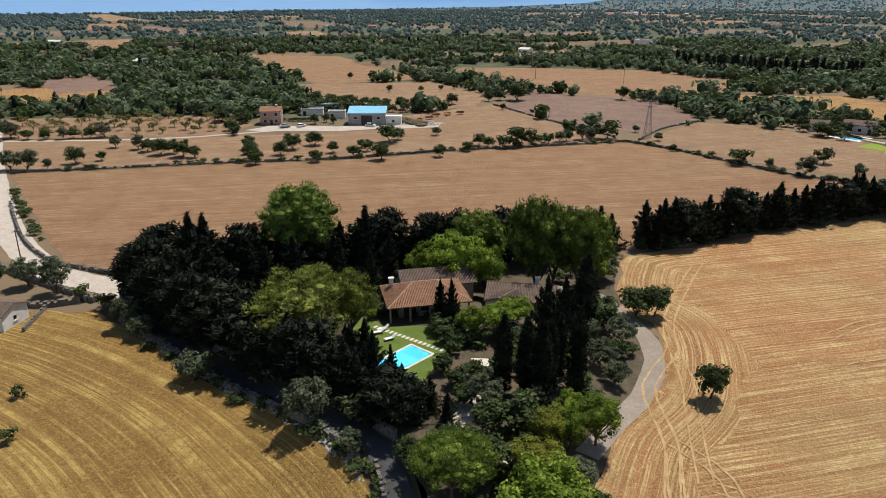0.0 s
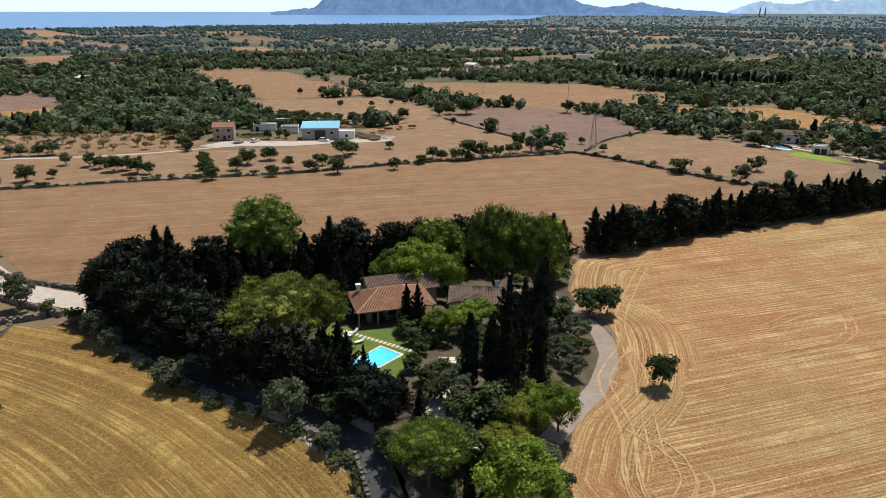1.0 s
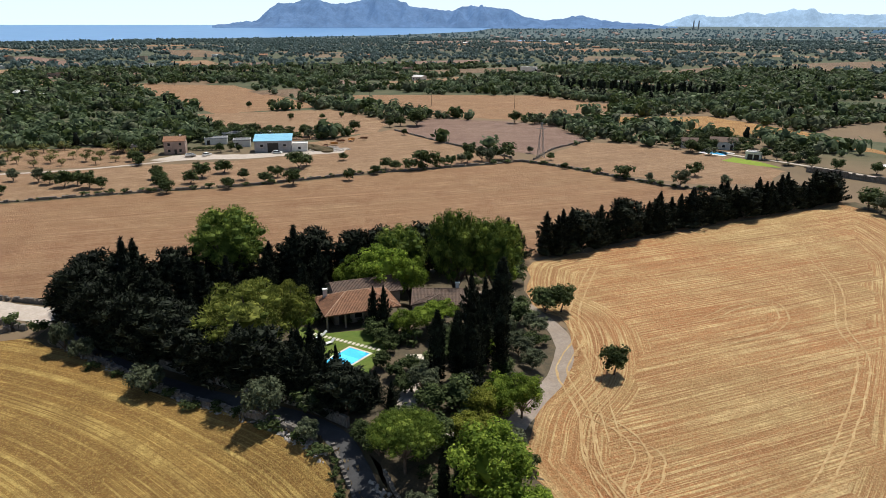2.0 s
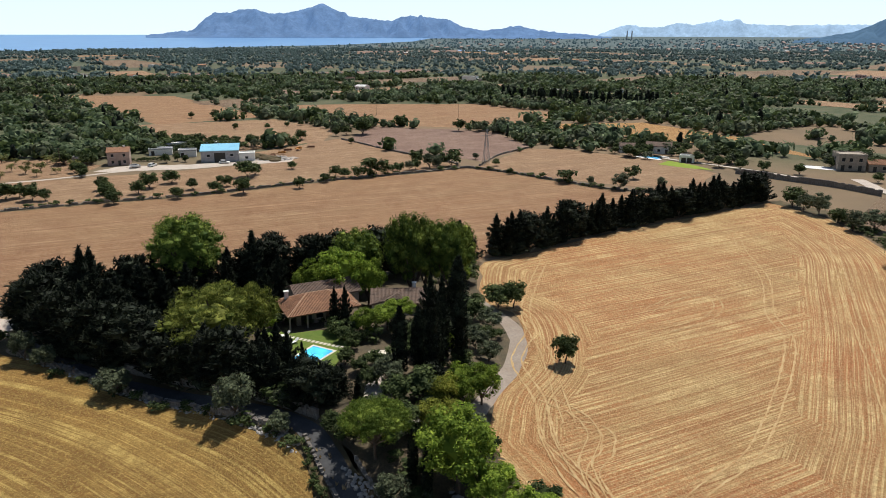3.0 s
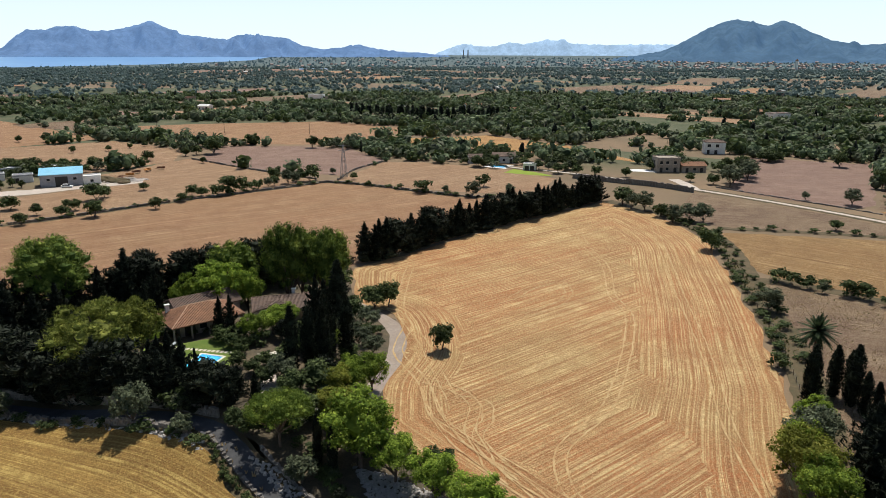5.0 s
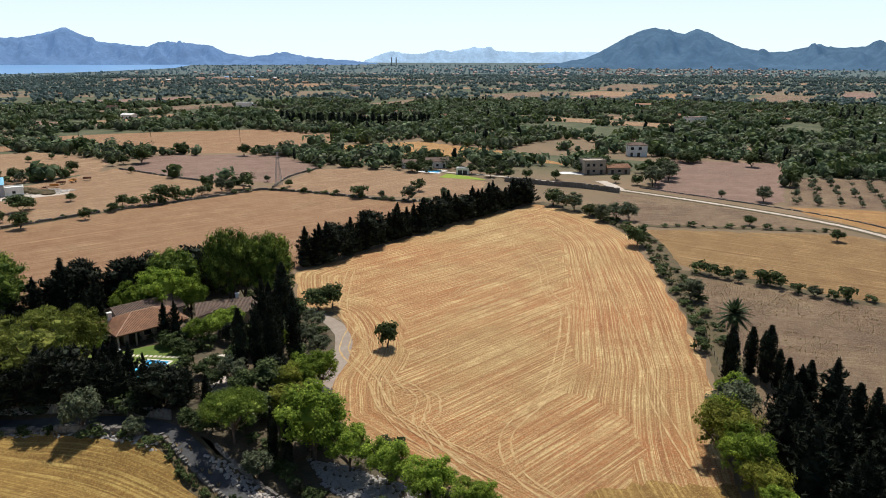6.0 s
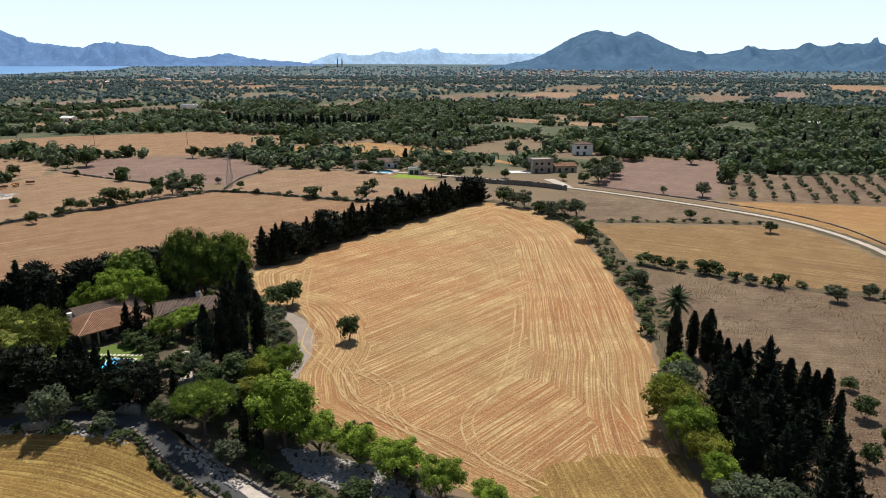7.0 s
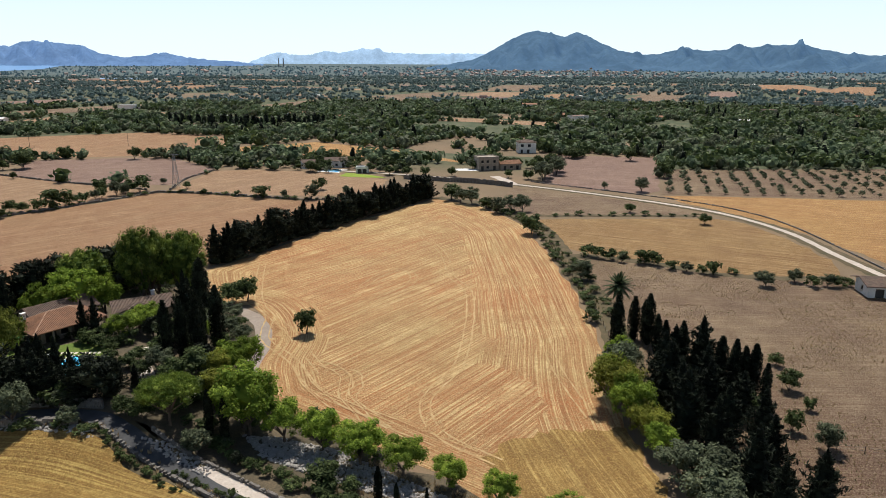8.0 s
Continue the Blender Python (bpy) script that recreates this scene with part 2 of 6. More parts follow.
def rise(r):
    """The land lifts a little far out, towards the hills."""
    return 36.0 * max(0.0, (r - 2500.0) / 2350.0) ** 1.6


def mound(x, y):
    """The estate stands on a low rise."""
    t = (1 - math.hypot(x / 27.0, (y - 86.0) / 36.0)) / 0.45
    t = min(1.0, max(0.0, t))
    return 3.2 * t * t * (3 - 2 * t)


def lifted(x, y):
    """Where a place plotted on the flat comes to lie on the rise."""
    u, v = x, y
    for _ in range(6):
        k = 1 - mound(u, v) / 51.75
        u, v = x * k, y * k
    return u, v


def smooth_line(points, step=2.0):
    """A gliding curve through the points, as evenly spaced points."""
    p = [Vector(q) for q in points]
    p = [p[0] * 2 - p[1]] + p + [p[-1] * 2 - p[-2]]
    out = []
    for a, b, c, d in zip(p, p[1:], p[2:], p[3:]):
        n = max(2, int((c - b).length / step))
        for i in range(n):
            t = i / n
            out.append(0.5 * (2 * b + (c - a) * t + (2 * a - 5 * b + 4 * c - d) * t * t + (3 * b - a - 3 * c + d) * t ** 3))
    out.append(p[-2])
    return out


def strip(name, points, width, z, material, label, wobble=0.15, step=2.0, kind="structure", category=""):
    """A road or track laid along a line."""
    line = smooth_line(points, step)
    rng = random.Random(len(line) * 7 + int(width * 10))
    verts, faces = [], []
    for i, p in enumerate(line):
        d = (line[min(i + 1, len(line) - 1)] - line[max(i - 1, 0)]).normalized()
        s = Vector((-d.y, d.x))
        for k in (-1, 0, 1):
            q = p + s * (k * width / 2 + (rng.uniform(-wobble, wobble) if k else 0))
            u, v = lifted(q.x, q.y)
            verts.append((u, v, z + mound(u, v)))
        if i:
            b = 3 * i
            faces += [(b - 3, b - 2, b + 1, b), (b - 2, b - 1, b + 2, b + 1)]
    return tagged(new(name, mesh_of(name, verts, faces, material)), label, category or name, "", kind)


def field(name, polygon, material, z, label, ragged=0.8, cut=0.0, step=4.0):
    """A field: its outline worn uneven, a hand above the open ground."""
    rng = random.Random(int(abs(polygon[0][0]) * 10))
    out = []
    for a, b in zip(polygon, polygon[1:] + polygon[:1]):
        a, b = Vector(a), Vector(b)
        n = max(1, int((b - a).length / step))
        for i in range(n):
            q = a.lerp(b, i / n)
            out.append((*lifted(q.x + rng.uniform(-ragged, ragged), q.y + rng.uniform(-ragged, ragged)), 0.0))
    bm = bmesh.new()
    f = bm.faces.new([bm.verts.new(v) for v in out])
    if f.normal.z < 0 or f.calc_area() and (f.normal_update() or f.normal.z < 0):
        f.normal_flip()
    bmesh.ops.triangulate(bm, faces=bm.faces[:])
    if any(mound(v.co.x, v.co.y) > 0 for v in bm.verts) or any(inside([0], [86], [q[:2] for q in out])):
        for k in range(-28, 29, 2):
            bmesh.ops.bisect_plane(bm, geom=bm.verts[:] + bm.edges[:] + bm.faces[:], plane_co=(k, 0, 0), plane_no=(1, 0, 0))
        for k in range(48, 126, 2):
            bmesh.ops.bisect_plane(bm, geom=bm.verts[:] + bm.edges[:] + bm.faces[:], plane_co=(0, k, 0), plane_no=(0, 1, 0))
    if cut:
        for axis in (0, 1):
            side = Vector((1 - axis, axis, 0))
            low, high = min(v.co[axis] for v in bm.verts), max(v.co[axis] for v in bm.verts)
            for k in np.arange(low + cut, high, cut):
                bmesh.ops.bisect_plane(bm, geom=bm.verts[:] + bm.edges[:] + bm.faces[:], plane_co=side * float(k), plane_no=side)
    for v in bm.verts:
        v.co.z = z + mound(v.co.x, v.co.y)
    me = bpy.data.meshes.new(name)
    bm.to_mesh(me)
    bm.free()
    me.materials.append(material)
    return tagged(new(name, me), label, "field", "", "structure")


# ---------------------------------------------------------------- ground, hills, sea
def polar_sheet(name, az0, az1, steps, radii, height, material, label, category):
    verts, faces = [], []
    for i in range(steps + 1):
        a = radians(az0 + (az1 - az0) * i / steps)
        for j, r in enumerate(radii(degrees_of(a))):
            verts.append((math.sin(a) * r - 14, math.cos(a) * r - 20, height(degrees_of(a), r)))
    m = len(verts) // (steps + 1)
    for i in range(steps):
        for j in range(m - 1):
            b = i * m + j
            faces.append((b, b + m, b + m + 1, b + 1))
    return tagged(new(name, mesh_of(name, verts, faces, material, True)), label, category, "", "structure")


def degrees_of(a):
    return a * 180 / math.pi


RINGS = [0.02, 60, 150, 300, 600, 1000, 1600, 2200, 2500, 2700, 2900, 3100, 3300, 3500, 3700, 3900, 4100, 4300, 4500, 4700, 4850]
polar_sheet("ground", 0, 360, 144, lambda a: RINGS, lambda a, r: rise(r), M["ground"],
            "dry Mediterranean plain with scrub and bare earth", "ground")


def ridge(table):
    az = [a for a, e in table]
    el = [e for a, e in table]
    return lambda a: float(np.interp(a, az, el))


def hills(name, table, distance, depth, material, label, rough):
    """A mountain range: slopes that fall from its skyline to the plain in spurs and gullies."""
    top = ridge(table)

    def height(a, r):
        u = (distance - r) / depth
        crest = 52.0 + distance * math.tan(radians(top(a)))
        edge = rise(r) - 3
        n = noise.fractal(Vector((a * 0.9 * rough, r / 260 * rough, 3.1)), 1.0, 2.0, 5)
        fine = noise.fractal(Vector((a * 4.0, 1.7, 0.3)), 1.0, 2.0, 4) * 5
        lift = max(0.0, 1 - abs(u)) ** 0.85
        spur = n * 70 * math.sin(math.pi * min(1, max(0, u))) * min(1, max(0.0, crest - edge) / 120)
        return edge + max(0.0, crest - edge) * lift + spur + fine * lift
    radii = [distance - depth * (1 - j / 14) for j in range(15)] + [distance + 60]
    return polar_sheet(name, table[0][0], table[-1][0], 260, lambda a: radii, height, material, label, "mountains")


RANGE_WEST = [(-8.5, -0.2), (-5.3, 0.13), (-4.28, 0.99), (-3.66, 1.38), (-2.51, 1.36), (-1.9, 1.64), (-0.72, 1.65), (0.25, 1.35),
              (1.87, 1.44), (3.12, 1.77), (4.25, 2.11), (5.18, 1.67), (6.2, 1.19), (8.52, 0.92), (9.38, 0.84), (10.25, 1.18), (11.97, 1.18),
              (13.71, 0.98), (15.01, 0.41), (16.32, 0.2), (17.85, 0.29), (19.16, 0.54), (20.69, 0.21), (22.43, 0.01), (24.16, -0.07), (27, -0.4)]
RANGE_FAR = [(24.8, -0.3), (25.6, 0.05), (27.34, 0.63), (28.59, 0.43), (29.65, 0.43), (30.95, 0.73), (32.02, 0.57), (33.76, 0.92), (35.5, 0.68),
             (37.25, 0.56), (40.78, 0.57), (43.42, 0.58), (47.79, 0.39)]
RANGE_EAST = [(37.0, -0.6), (40.78, -0.19), (42.54, 0.16), (43.85, 0.8), (45.14, 1.56), (46.42, 2.14), (47.28, 2.31), (48.36, 2.14), (49.44, 1.81),
              (50.36, 2.26), (51.35, 1.85), (52.43, 1.31), (53.72, 0.82), (55.39, 0.53), (56.61, 0.62), (58.37, 1.02), (59.77, 0.82), (61.31, 0.9),
              (61.84, 1.29), (62.8, 1.05), (64.27, 1.2), (66.06, 1.27), (67.15, 1.0), (68.91, 0.62), (70.59, 0.5), (75, 0.6), (82, 0.3), (90, -0.4)]
# the ranges' blue haze is carried by their base colours and emission
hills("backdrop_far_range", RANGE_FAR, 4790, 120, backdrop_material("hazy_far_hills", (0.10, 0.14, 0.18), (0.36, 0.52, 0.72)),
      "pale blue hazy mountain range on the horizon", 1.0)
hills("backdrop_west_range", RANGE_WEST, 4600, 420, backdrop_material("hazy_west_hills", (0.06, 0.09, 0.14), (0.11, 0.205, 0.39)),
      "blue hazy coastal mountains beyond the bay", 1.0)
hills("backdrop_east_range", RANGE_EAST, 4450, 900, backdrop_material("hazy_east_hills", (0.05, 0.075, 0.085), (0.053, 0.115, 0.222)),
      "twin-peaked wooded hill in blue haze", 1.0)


def sea_material():
    n = Nodes("sea_water", 0.35)
    c = n.mix(n.ramp(n.noise(0.01, 4.0), 0.3, 0.7), (0.10, 0.25, 0.50), (0.14, 0.31, 0.56))
    n.bsdf.inputs["Specular IOR Level"].default_value = 0.5
    n.bump(n.noise(0.05, 3.0), 0.15, 1.0)
    return n.color(c)


M["sea"] = sea_material()
SHORE = ridge([(-70, 2250), (-26, 2300), (-16, 2400), (-4, 2700), (5, 3000), (11, 3550), (12.5, 4200)])
polar_sheet("water_bay", -70, 12.5, 60, lambda a: [SHORE(a) + (4845 - SHORE(a)) * k / 12 for k in range(13)],
            lambda a, r: rise(r) + 1.0, M["sea"], "pale blue bay of calm sea", "sea")
polar_sheet("water_lagoon", 14.6, 20.0, 24, lambda a: [2230 + 12 * math.sin(a * 5), 2330 + 18 * math.sin(a * 3)],
            lambda a, r: rise(r) + 1.0, M["sea"], "narrow pale lagoon behind the shore", "lagoon")

# ---------------------------------------------------------------- fields
BIG = [(38, 139.5), (54, 144.5), (81, 156), (109, 166), (147.4, 178), (152, 157), (141, 123), (120, 94), (100.6, 69.5), (83, 48), (72, 37), (60, 27),
       (51.3, 15.6), (40, 2), (34, -6), (28.5, 10), (26, 20), (23, 36), (18.5, 52), (16, 63), (21.5, 76), (30, 86), (34.5, 99), (36, 106), (32, 112), (33, 125)]
GOLD = [(-150, 95), (-90, 108), (-69, 111.5), (-59, 111), (-55.5, 108), (-46.4, 99.8), (-38.5, 92.4), (-31, 85.8), (-24, 80.8), (-16.8, 75.6), (-10.8, 69.6), (-8.6, 65), (-7.2, 60), (-7.9, 56.6), (-5.8, 51.5), (-3.4, 48.5), (-1.6, 42.5), (2, 28),
        (2, 10), (-20, -30), (-150, -30)]
BACK = [(-133, 211.5), (-103, 218), (-70, 225.5), (-34.5, 231.5), (3.2, 244.5), (44.3, 254.2), (67, 260.5), (82.1, 244.3), (94.4, 225), (105.6, 209.8),
        (122, 196), (146, 180), (109, 167), (81, 158), (54, 147), (37, 141), (-60, 131), (-76, 134), (-102, 169)]
GARDEN = [(-57, 122.5), (-62, 130.5), (37.5, 141), (33, 125), (31, 113), (34, 101), (30, 88), (23, 78), (17, 63), (22, 36), (28, 10), (30, -10), (10, -10), (6, 36),
          (2, 52), (-2, 64), (-6, 73), (-13.8, 81), (-38.6, 100), (-46, 107.5)]
TANBACK = [(-10, 293), (-20, 318), (24, 357), (43, 311), (66, 268), (44, 258), (3.3, 248), (-34, 235), (-70, 229), (-103, 222), (-134, 216), (-150, 240), (-166, 262), (-84, 272),
           (-40, 281)]
ORCHARD = [(-194, 312), (-100, 322), (-80, 300), (-84, 276), (-166, 265)]
BROWN_B = [(27, 350), (49, 399), (90, 380), (111, 360), (112, 309), (78, 275), (46, 312)]
FIELD_G = [(80, 271), (110, 304), (128, 295), (152, 262), (161, 228), (140, 208), (116, 212), (97, 230), (84, 250), (72, 262)]
LONG_RED = [(-14, 543), (55, 541), (144, 522), (190, 436), (114, 378), (47, 411)]
LEFT_ORANGE = [(-254, 412), (-200, 439), (-164, 357), (-210, 339)]
UPPER_TAN = [(-320, 713), (-91, 645), (-12, 468), (-76, 438), (-169, 617)]
MID_TAN = [(-90, 438), (-8, 453), (26, 390), (15, 350), (-24, 325), (-63, 356)]
ORANGE = [(152, 364), (154, 392), (214, 385), (232, 319), (229, 243), (213, 283)]
STRIP_A = [(157, 152), (190, 178), (202, 142), (206, 108), (200, 96), (157, 129.5)]
STRIP_B = [(152, 127), (197, 92), (203, 82), (192, 60), (176, 39.5), (161, 31), (141.4, 49.4), (136, 66), (128.6, 90.9), (135, 110)]
DRY = [(119, 89), (128, 82), (134, 61), (140, 47), (160, 27), (180, -10), (140, -60), (60, -60), (45, -10), (52, 8), (66, 25), (80, 38), (100, 64)]
OLIVES = [(227, 127.5), (234, 131), (289, 167), (381, 95), (291, 61)]
BROWN_E = [(209, 177), (213, 150), (223, 131), (233, 132.5), (287, 168.5), (327, 194), (288, 240)]
FAR_EAST = [(215, 95), (218, 112), (225, 126), (288, 60), (340, 0), (230, -60), (180, 20), (204, 62)]
big_field = field("field_big", BIG, M["big"], 0.05, "large harvested wheat field with pale straw rows", cut=3.0)


def follow_edge(ob, sides):
    """Writes on the mesh how far each spot lies from the field's sides, and how deep in the strip that was worked along them."""
    co = np.empty(len(ob.data.vertices) * 3)
    ob.data.vertices.foreach_get("co", co)
    p = co.reshape(-1, 3)[:, :2]
    across, zone = np.full(len(p), 1e3), np.full(len(p), 1e3)
    for points, width in sides:
        line = np.array([tuple(q) for q in smooth_line(points, 1.0)])
        d = np.linalg.norm(p[:, None, :] - line[None, :, :], axis=2).min(1)
        across, zone = np.minimum(across, d), np.minimum(zone, d / width)
    for name, values in (("across", across), ("zone", zone)):
        ob.data.attributes.new(name, "FLOAT", "POINT").data.foreach_set("value", values.astype(np.float32))


follow_edge(big_field, [([(38, 139.5), (81, 156), (147.4, 178)], 5.0), ([(150, 182), (151, 157), (140, 122), (120, 94), (100, 69), (78, 44)], 24.0),
                        ([(78, 44), (60, 27), (45, 8), (34, -6)], 12.0), ([(34, -6), (26, 20), (19, 50), (16, 63)], 9.0), ([(16, 63), (22, 76), (31, 87), (36, 104), (33, 114), (33, 125), (38, 139)], 11.0)])
field("field_corner", [(32, 27.5), (39, 28.5), (46, 25.5), (53.5, 20), (50.5, 14.6), (44, 6.5), (39, 0.5), (35, -4), (31, 6), (28.5, 17)], M["corner"], 0.09, "rough golden unmown corner of the field", 0.9, 0.0, 1.2)
field("field_gold", GOLD, M["gold"], 0.2, "golden stubble field beside the walled lane")
field("field_back", BACK, M["tan"], 0.05, "wide reddish-tan harvested field behind the estate")
# scrub soil whose dark colour also stands in for the trees' shadow
field("verge", [(-58, 121), (-48, 108), (-40, 101), (-14, 82), (-6, 74), (-3, 66), (0, 56), (3, 46), (6, 34), (-3, 26), (-6, 36), (-11, 45), (-13.5, 55), (-14, 62), (-18, 67), (-27, 71), (-38, 80.5), (-51, 95.5), (-60, 110)],
      M["verge"], 0.02, "scrubby stony verge beside the lane, darkened with painted shade", 0.5)
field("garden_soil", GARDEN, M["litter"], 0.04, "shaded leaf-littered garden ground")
field("field_tan_back", TANBACK, M["pale"], 0.04, "pale dry field with scattered carob trees")
field("field_orchard", ORCHARD, M["pale"], 0.05, "dry orchard ground under almond trees")
field("field_brown_back", BROWN_B, M["brown"], 0.05, "ploughed purplish-brown field")
field("field_beyond_hedge", FIELD_G, M["pale"], 0.05, "pale tan field beyond the stone wall")
field("field_long_red", LONG_RED, M["tan"], 0.05, "long reddish dry field")
field("field_left_orange", LEFT_ORANGE, M["orange"], 0.05, "orange dry field")
field("field_upper_tan", UPPER_TAN, M["tan"], 0.04, "far tan field")
field("field_mid_tan", MID_TAN, M["pale"], 0.05, "pale tan field with lone trees")
field("field_orange", ORANGE, M["orange"], 0.05, "bright orange-tan harvested field")
field("field_strip_near_road", STRIP_A, M["dry"], 0.05, "dull dry strip along the road")
field("field_strip", STRIP_B, M["strip"], 0.05, "golden brown stubble strip")
field("field_dry", DRY, M["dry"], 0.045, "rough dry grassland with bare patches")
field("field_olives", OLIVES, M["dry"], 0.05, "dry ground of an olive grove")
field("field_brown_east", BROWN_E, M["brown"], 0.055, "reddish-brown ploughed plot")
field("field_far_east", FAR_EAST, M["orange"], 0.05, "golden field beyond the dirt road")
KEEP_OPEN = [BIG, GOLD, BACK, GARDEN, TANBACK, ORCHARD, BROWN_B, FIELD_G, LONG_RED, LEFT_ORANGE, UPPER_TAN, MID_TAN, ORANGE, STRIP_A, STRIP_B, DRY, OLIVES, BROWN_E, FAR_EAST]
rng = random.Random(41)
FAR_PLOTS = []
for i in range(60):
    a, r = radians(rng.uniform(-34, 78)), 480 * math.exp(rng.uniform(0, 1.55))
    cx, cy = math.sin(a) * r, math.cos(a) * r
    turn = radians(25 + rng.choice((0, 90)) + rng.uniform(-10, 10))
    w, h = rng.uniform(40, 120) * (r / 800), rng.uniform(14, 34) * (r / 800)
    quad = [(cx + x * math.cos(turn) - y * math.sin(turn), cy + x * math.sin(turn) + y * math.cos(turn)) for x, y in ((-w, -h), (w, -h * 0.8), (w * 0.9, h), (-w, h * 0.9))]
    if any(inside([cx], [cy], p)[0] for p in KEEP_OPEN):
        continue
    FAR_PLOTS.append(quad)
    field("field_far_plot", quad, M[rng.choice(("tan", "brown", "pale", "dry", "dry", "brown"))], 0.02 + 0.004 * i, "distant dry field among the woods", 2.0)

# ---------------------------------------------------------------- roads and lanes
strip("road_dirt", [(150, 290), (160, 262), (173.5, 240), (186.5, 213), (197, 183), (206, 146), (211, 110), (209.5, 86), (199, 61.5), (182.5, 41), (169, 23), (150, 0), (120, -40)],
      2.3, 0.12, M["road"], "pale dusty dirt road winding past the fields", category="road")
strip("road_verge", [(150, 290), (160, 262), (173.5, 240), (186.5, 213), (197, 183), (206, 146), (211, 110), (209.5, 86), (199, 61.5), (182.5, 41), (169, 23), (150, 0), (120, -40)],
      6.5, 0.09, M["verge"], "dark scrubby verge beside the dirt road", 0.6, category="verge")
strip("field_verge", [(150, 180), (154.5, 158), (144, 121), (122.5, 91), (103.5, 66.5), (89, 49), (77, 37), (66, 27)], 6.4, 0.1, M["verge"], "rough scrub strip at the field's edge", 0.35, category="verge")
strip("boundary_verge", [(156, 131), (178, 113.5), (200, 95)], 3.4, 0.1, M["verge"], "scrub strip between two plots", 0.6, category="verge")
strip("shrub_verge", [(119, 91.5), (129, 82), (135.5, 66), (141, 49.5), (160, 28)], 3.6, 0.09, M["verge"], "scrub strip between two plots", 0.6, category="verge")
strip("back_wall_verge", [(-133, 212.5), (-103, 218.8), (-70, 226), (-34.5, 232), (3.2, 245), (44.3, 254.8), (68, 261), (82.6, 244.8), (95, 225.4), (106.2, 210.2), (123, 197.5)], 3.0, 0.08, M["verge"], "scrub strip along the field wall", 0.7, category="verge")
strip("road_west", [(-190, 300), (-150, 232), (-111, 171), (-90, 143), (-76, 129.5), (-62, 122.5), (-57, 119)], 6.5, 0.09, M["road"], "pale country lane beside the field", category="road")
strip("lane", [(-58, 120), (-51, 108.5), (-42, 99), (-33, 91), (-15.5, 79.2), (-8.0, 72.5), (-5.0, 64), (-3, 56), (-0.5, 48), (2, 40), (6, 26), (12, 0)],
      3.3, 0.09, M["asphalt"], "narrow shaded lane between stone walls", category="lane")
strip("gravel_drive", [(20, 122), (27, 119), (30, 113), (31.2, 107.6), (32.6, 100.5), (31, 92), (27, 84), (22, 77.5), (17, 71)], 3.1, 0.1, M["gravel"],
      "curved gravel drive at the field's edge", category="drive")
strip("farm_track", [(-166, 262), (-124, 264.5), (-98, 270), (-82, 277), (-66, 284), (-45, 287), (-20, 293)], 2.3, 0.09, M["road"], "pale farm track to the barn", category="track")
strip("road_branch", [(197, 184), (202, 194), (206, 205)], 5, 0.1, M["road"], "pale driveway to the stone house", category="drive")


# ---------------------------------------------------------------- plants
def sprays(centres, size, rng, outward=None, lift=0.3, needle=False):
    """Many small leaf sprays, each a folded quad of its own; returns arrays of corners."""
    n = len(centres)
    d = rng.normal(size=(n, 3))
    if outward is not None:
        d = d * 0.75 + outward
    d[:, 2] += lift
    d /= np.linalg.norm(d, axis=1)[:, None] + 1e-9
    other = rng.normal(size=(n, 3))
    u = np.cross(d, other)
    u /= np.linalg.norm(u, axis=1)[:, None] + 1e-9
    v = np.cross(d, u)
    if needle:
        u, v, d = d, u * 0.46, v
    s = (size * rng.uniform(0.55, 1.25, n))[:, None]
    c = np.asarray(centres)
    q = np.stack([c - u * s * 0.9, c - v * s * 0.5 + d * s * 0.15, c + u * s, c + v * s * 0.5 + d * s * 0.15], 1)
    return q.reshape(-1, 3)


def quads_mesh(name, corners, material, extra=None):
    """A mesh of loose quads, with the faces of extra (verts, faces) added."""
    n = len(corners) // 4
    verts = corners
    faces = np.arange(4 * n).reshape(n, 4).tolist()
    if extra:
        ev, ef = extra
        verts = np.concatenate([corners, np.asarray(ev)])
        faces += [[i + 4 * n for i in f] for f in ef]
    return mesh_of(name, verts.tolist(), faces, material)


def blob(centre, radii, rng, rings=5, around=8):
    """The dense inside of a crown: an uneven closed lump."""
    verts, faces = [(centre[0], centre[1], centre[2] + radii[2])], []
    for i in range(1, rings):
        a = math.pi * i / rings
        for j in range(around):
            b = 2 * math.pi * j / around
            k = rng.uniform(0.75, 1.1)
            verts.append((centre[0] + radii[0] * math.sin(a) * math.cos(b) * k, centre[1] + radii[1] * math.sin(a) * math.sin(b) * k, centre[2] + radii[2] * math.cos(a) * k))
    verts.append((centre[0], centre[1], centre[2] - radii[2]))
    for j in range(around):
        k = (j + 1) % around
        faces.append((0, 1 + j, 1 + k))
        for i in range(rings - 2):
            b = 1 + i * around
            faces.append((b + j, b + around + j, b + around + k, b + k))
        b = 1 + (rings - 2) * around
        faces.append((b + j, len(verts) - 1, b + k))
    return verts, faces


def join(parts):
    verts, faces = [], []
    for v, f in parts:
        b = len(verts)
        verts += list(v)
        faces += [[i + b for i in q] for q in f]
    return verts, faces


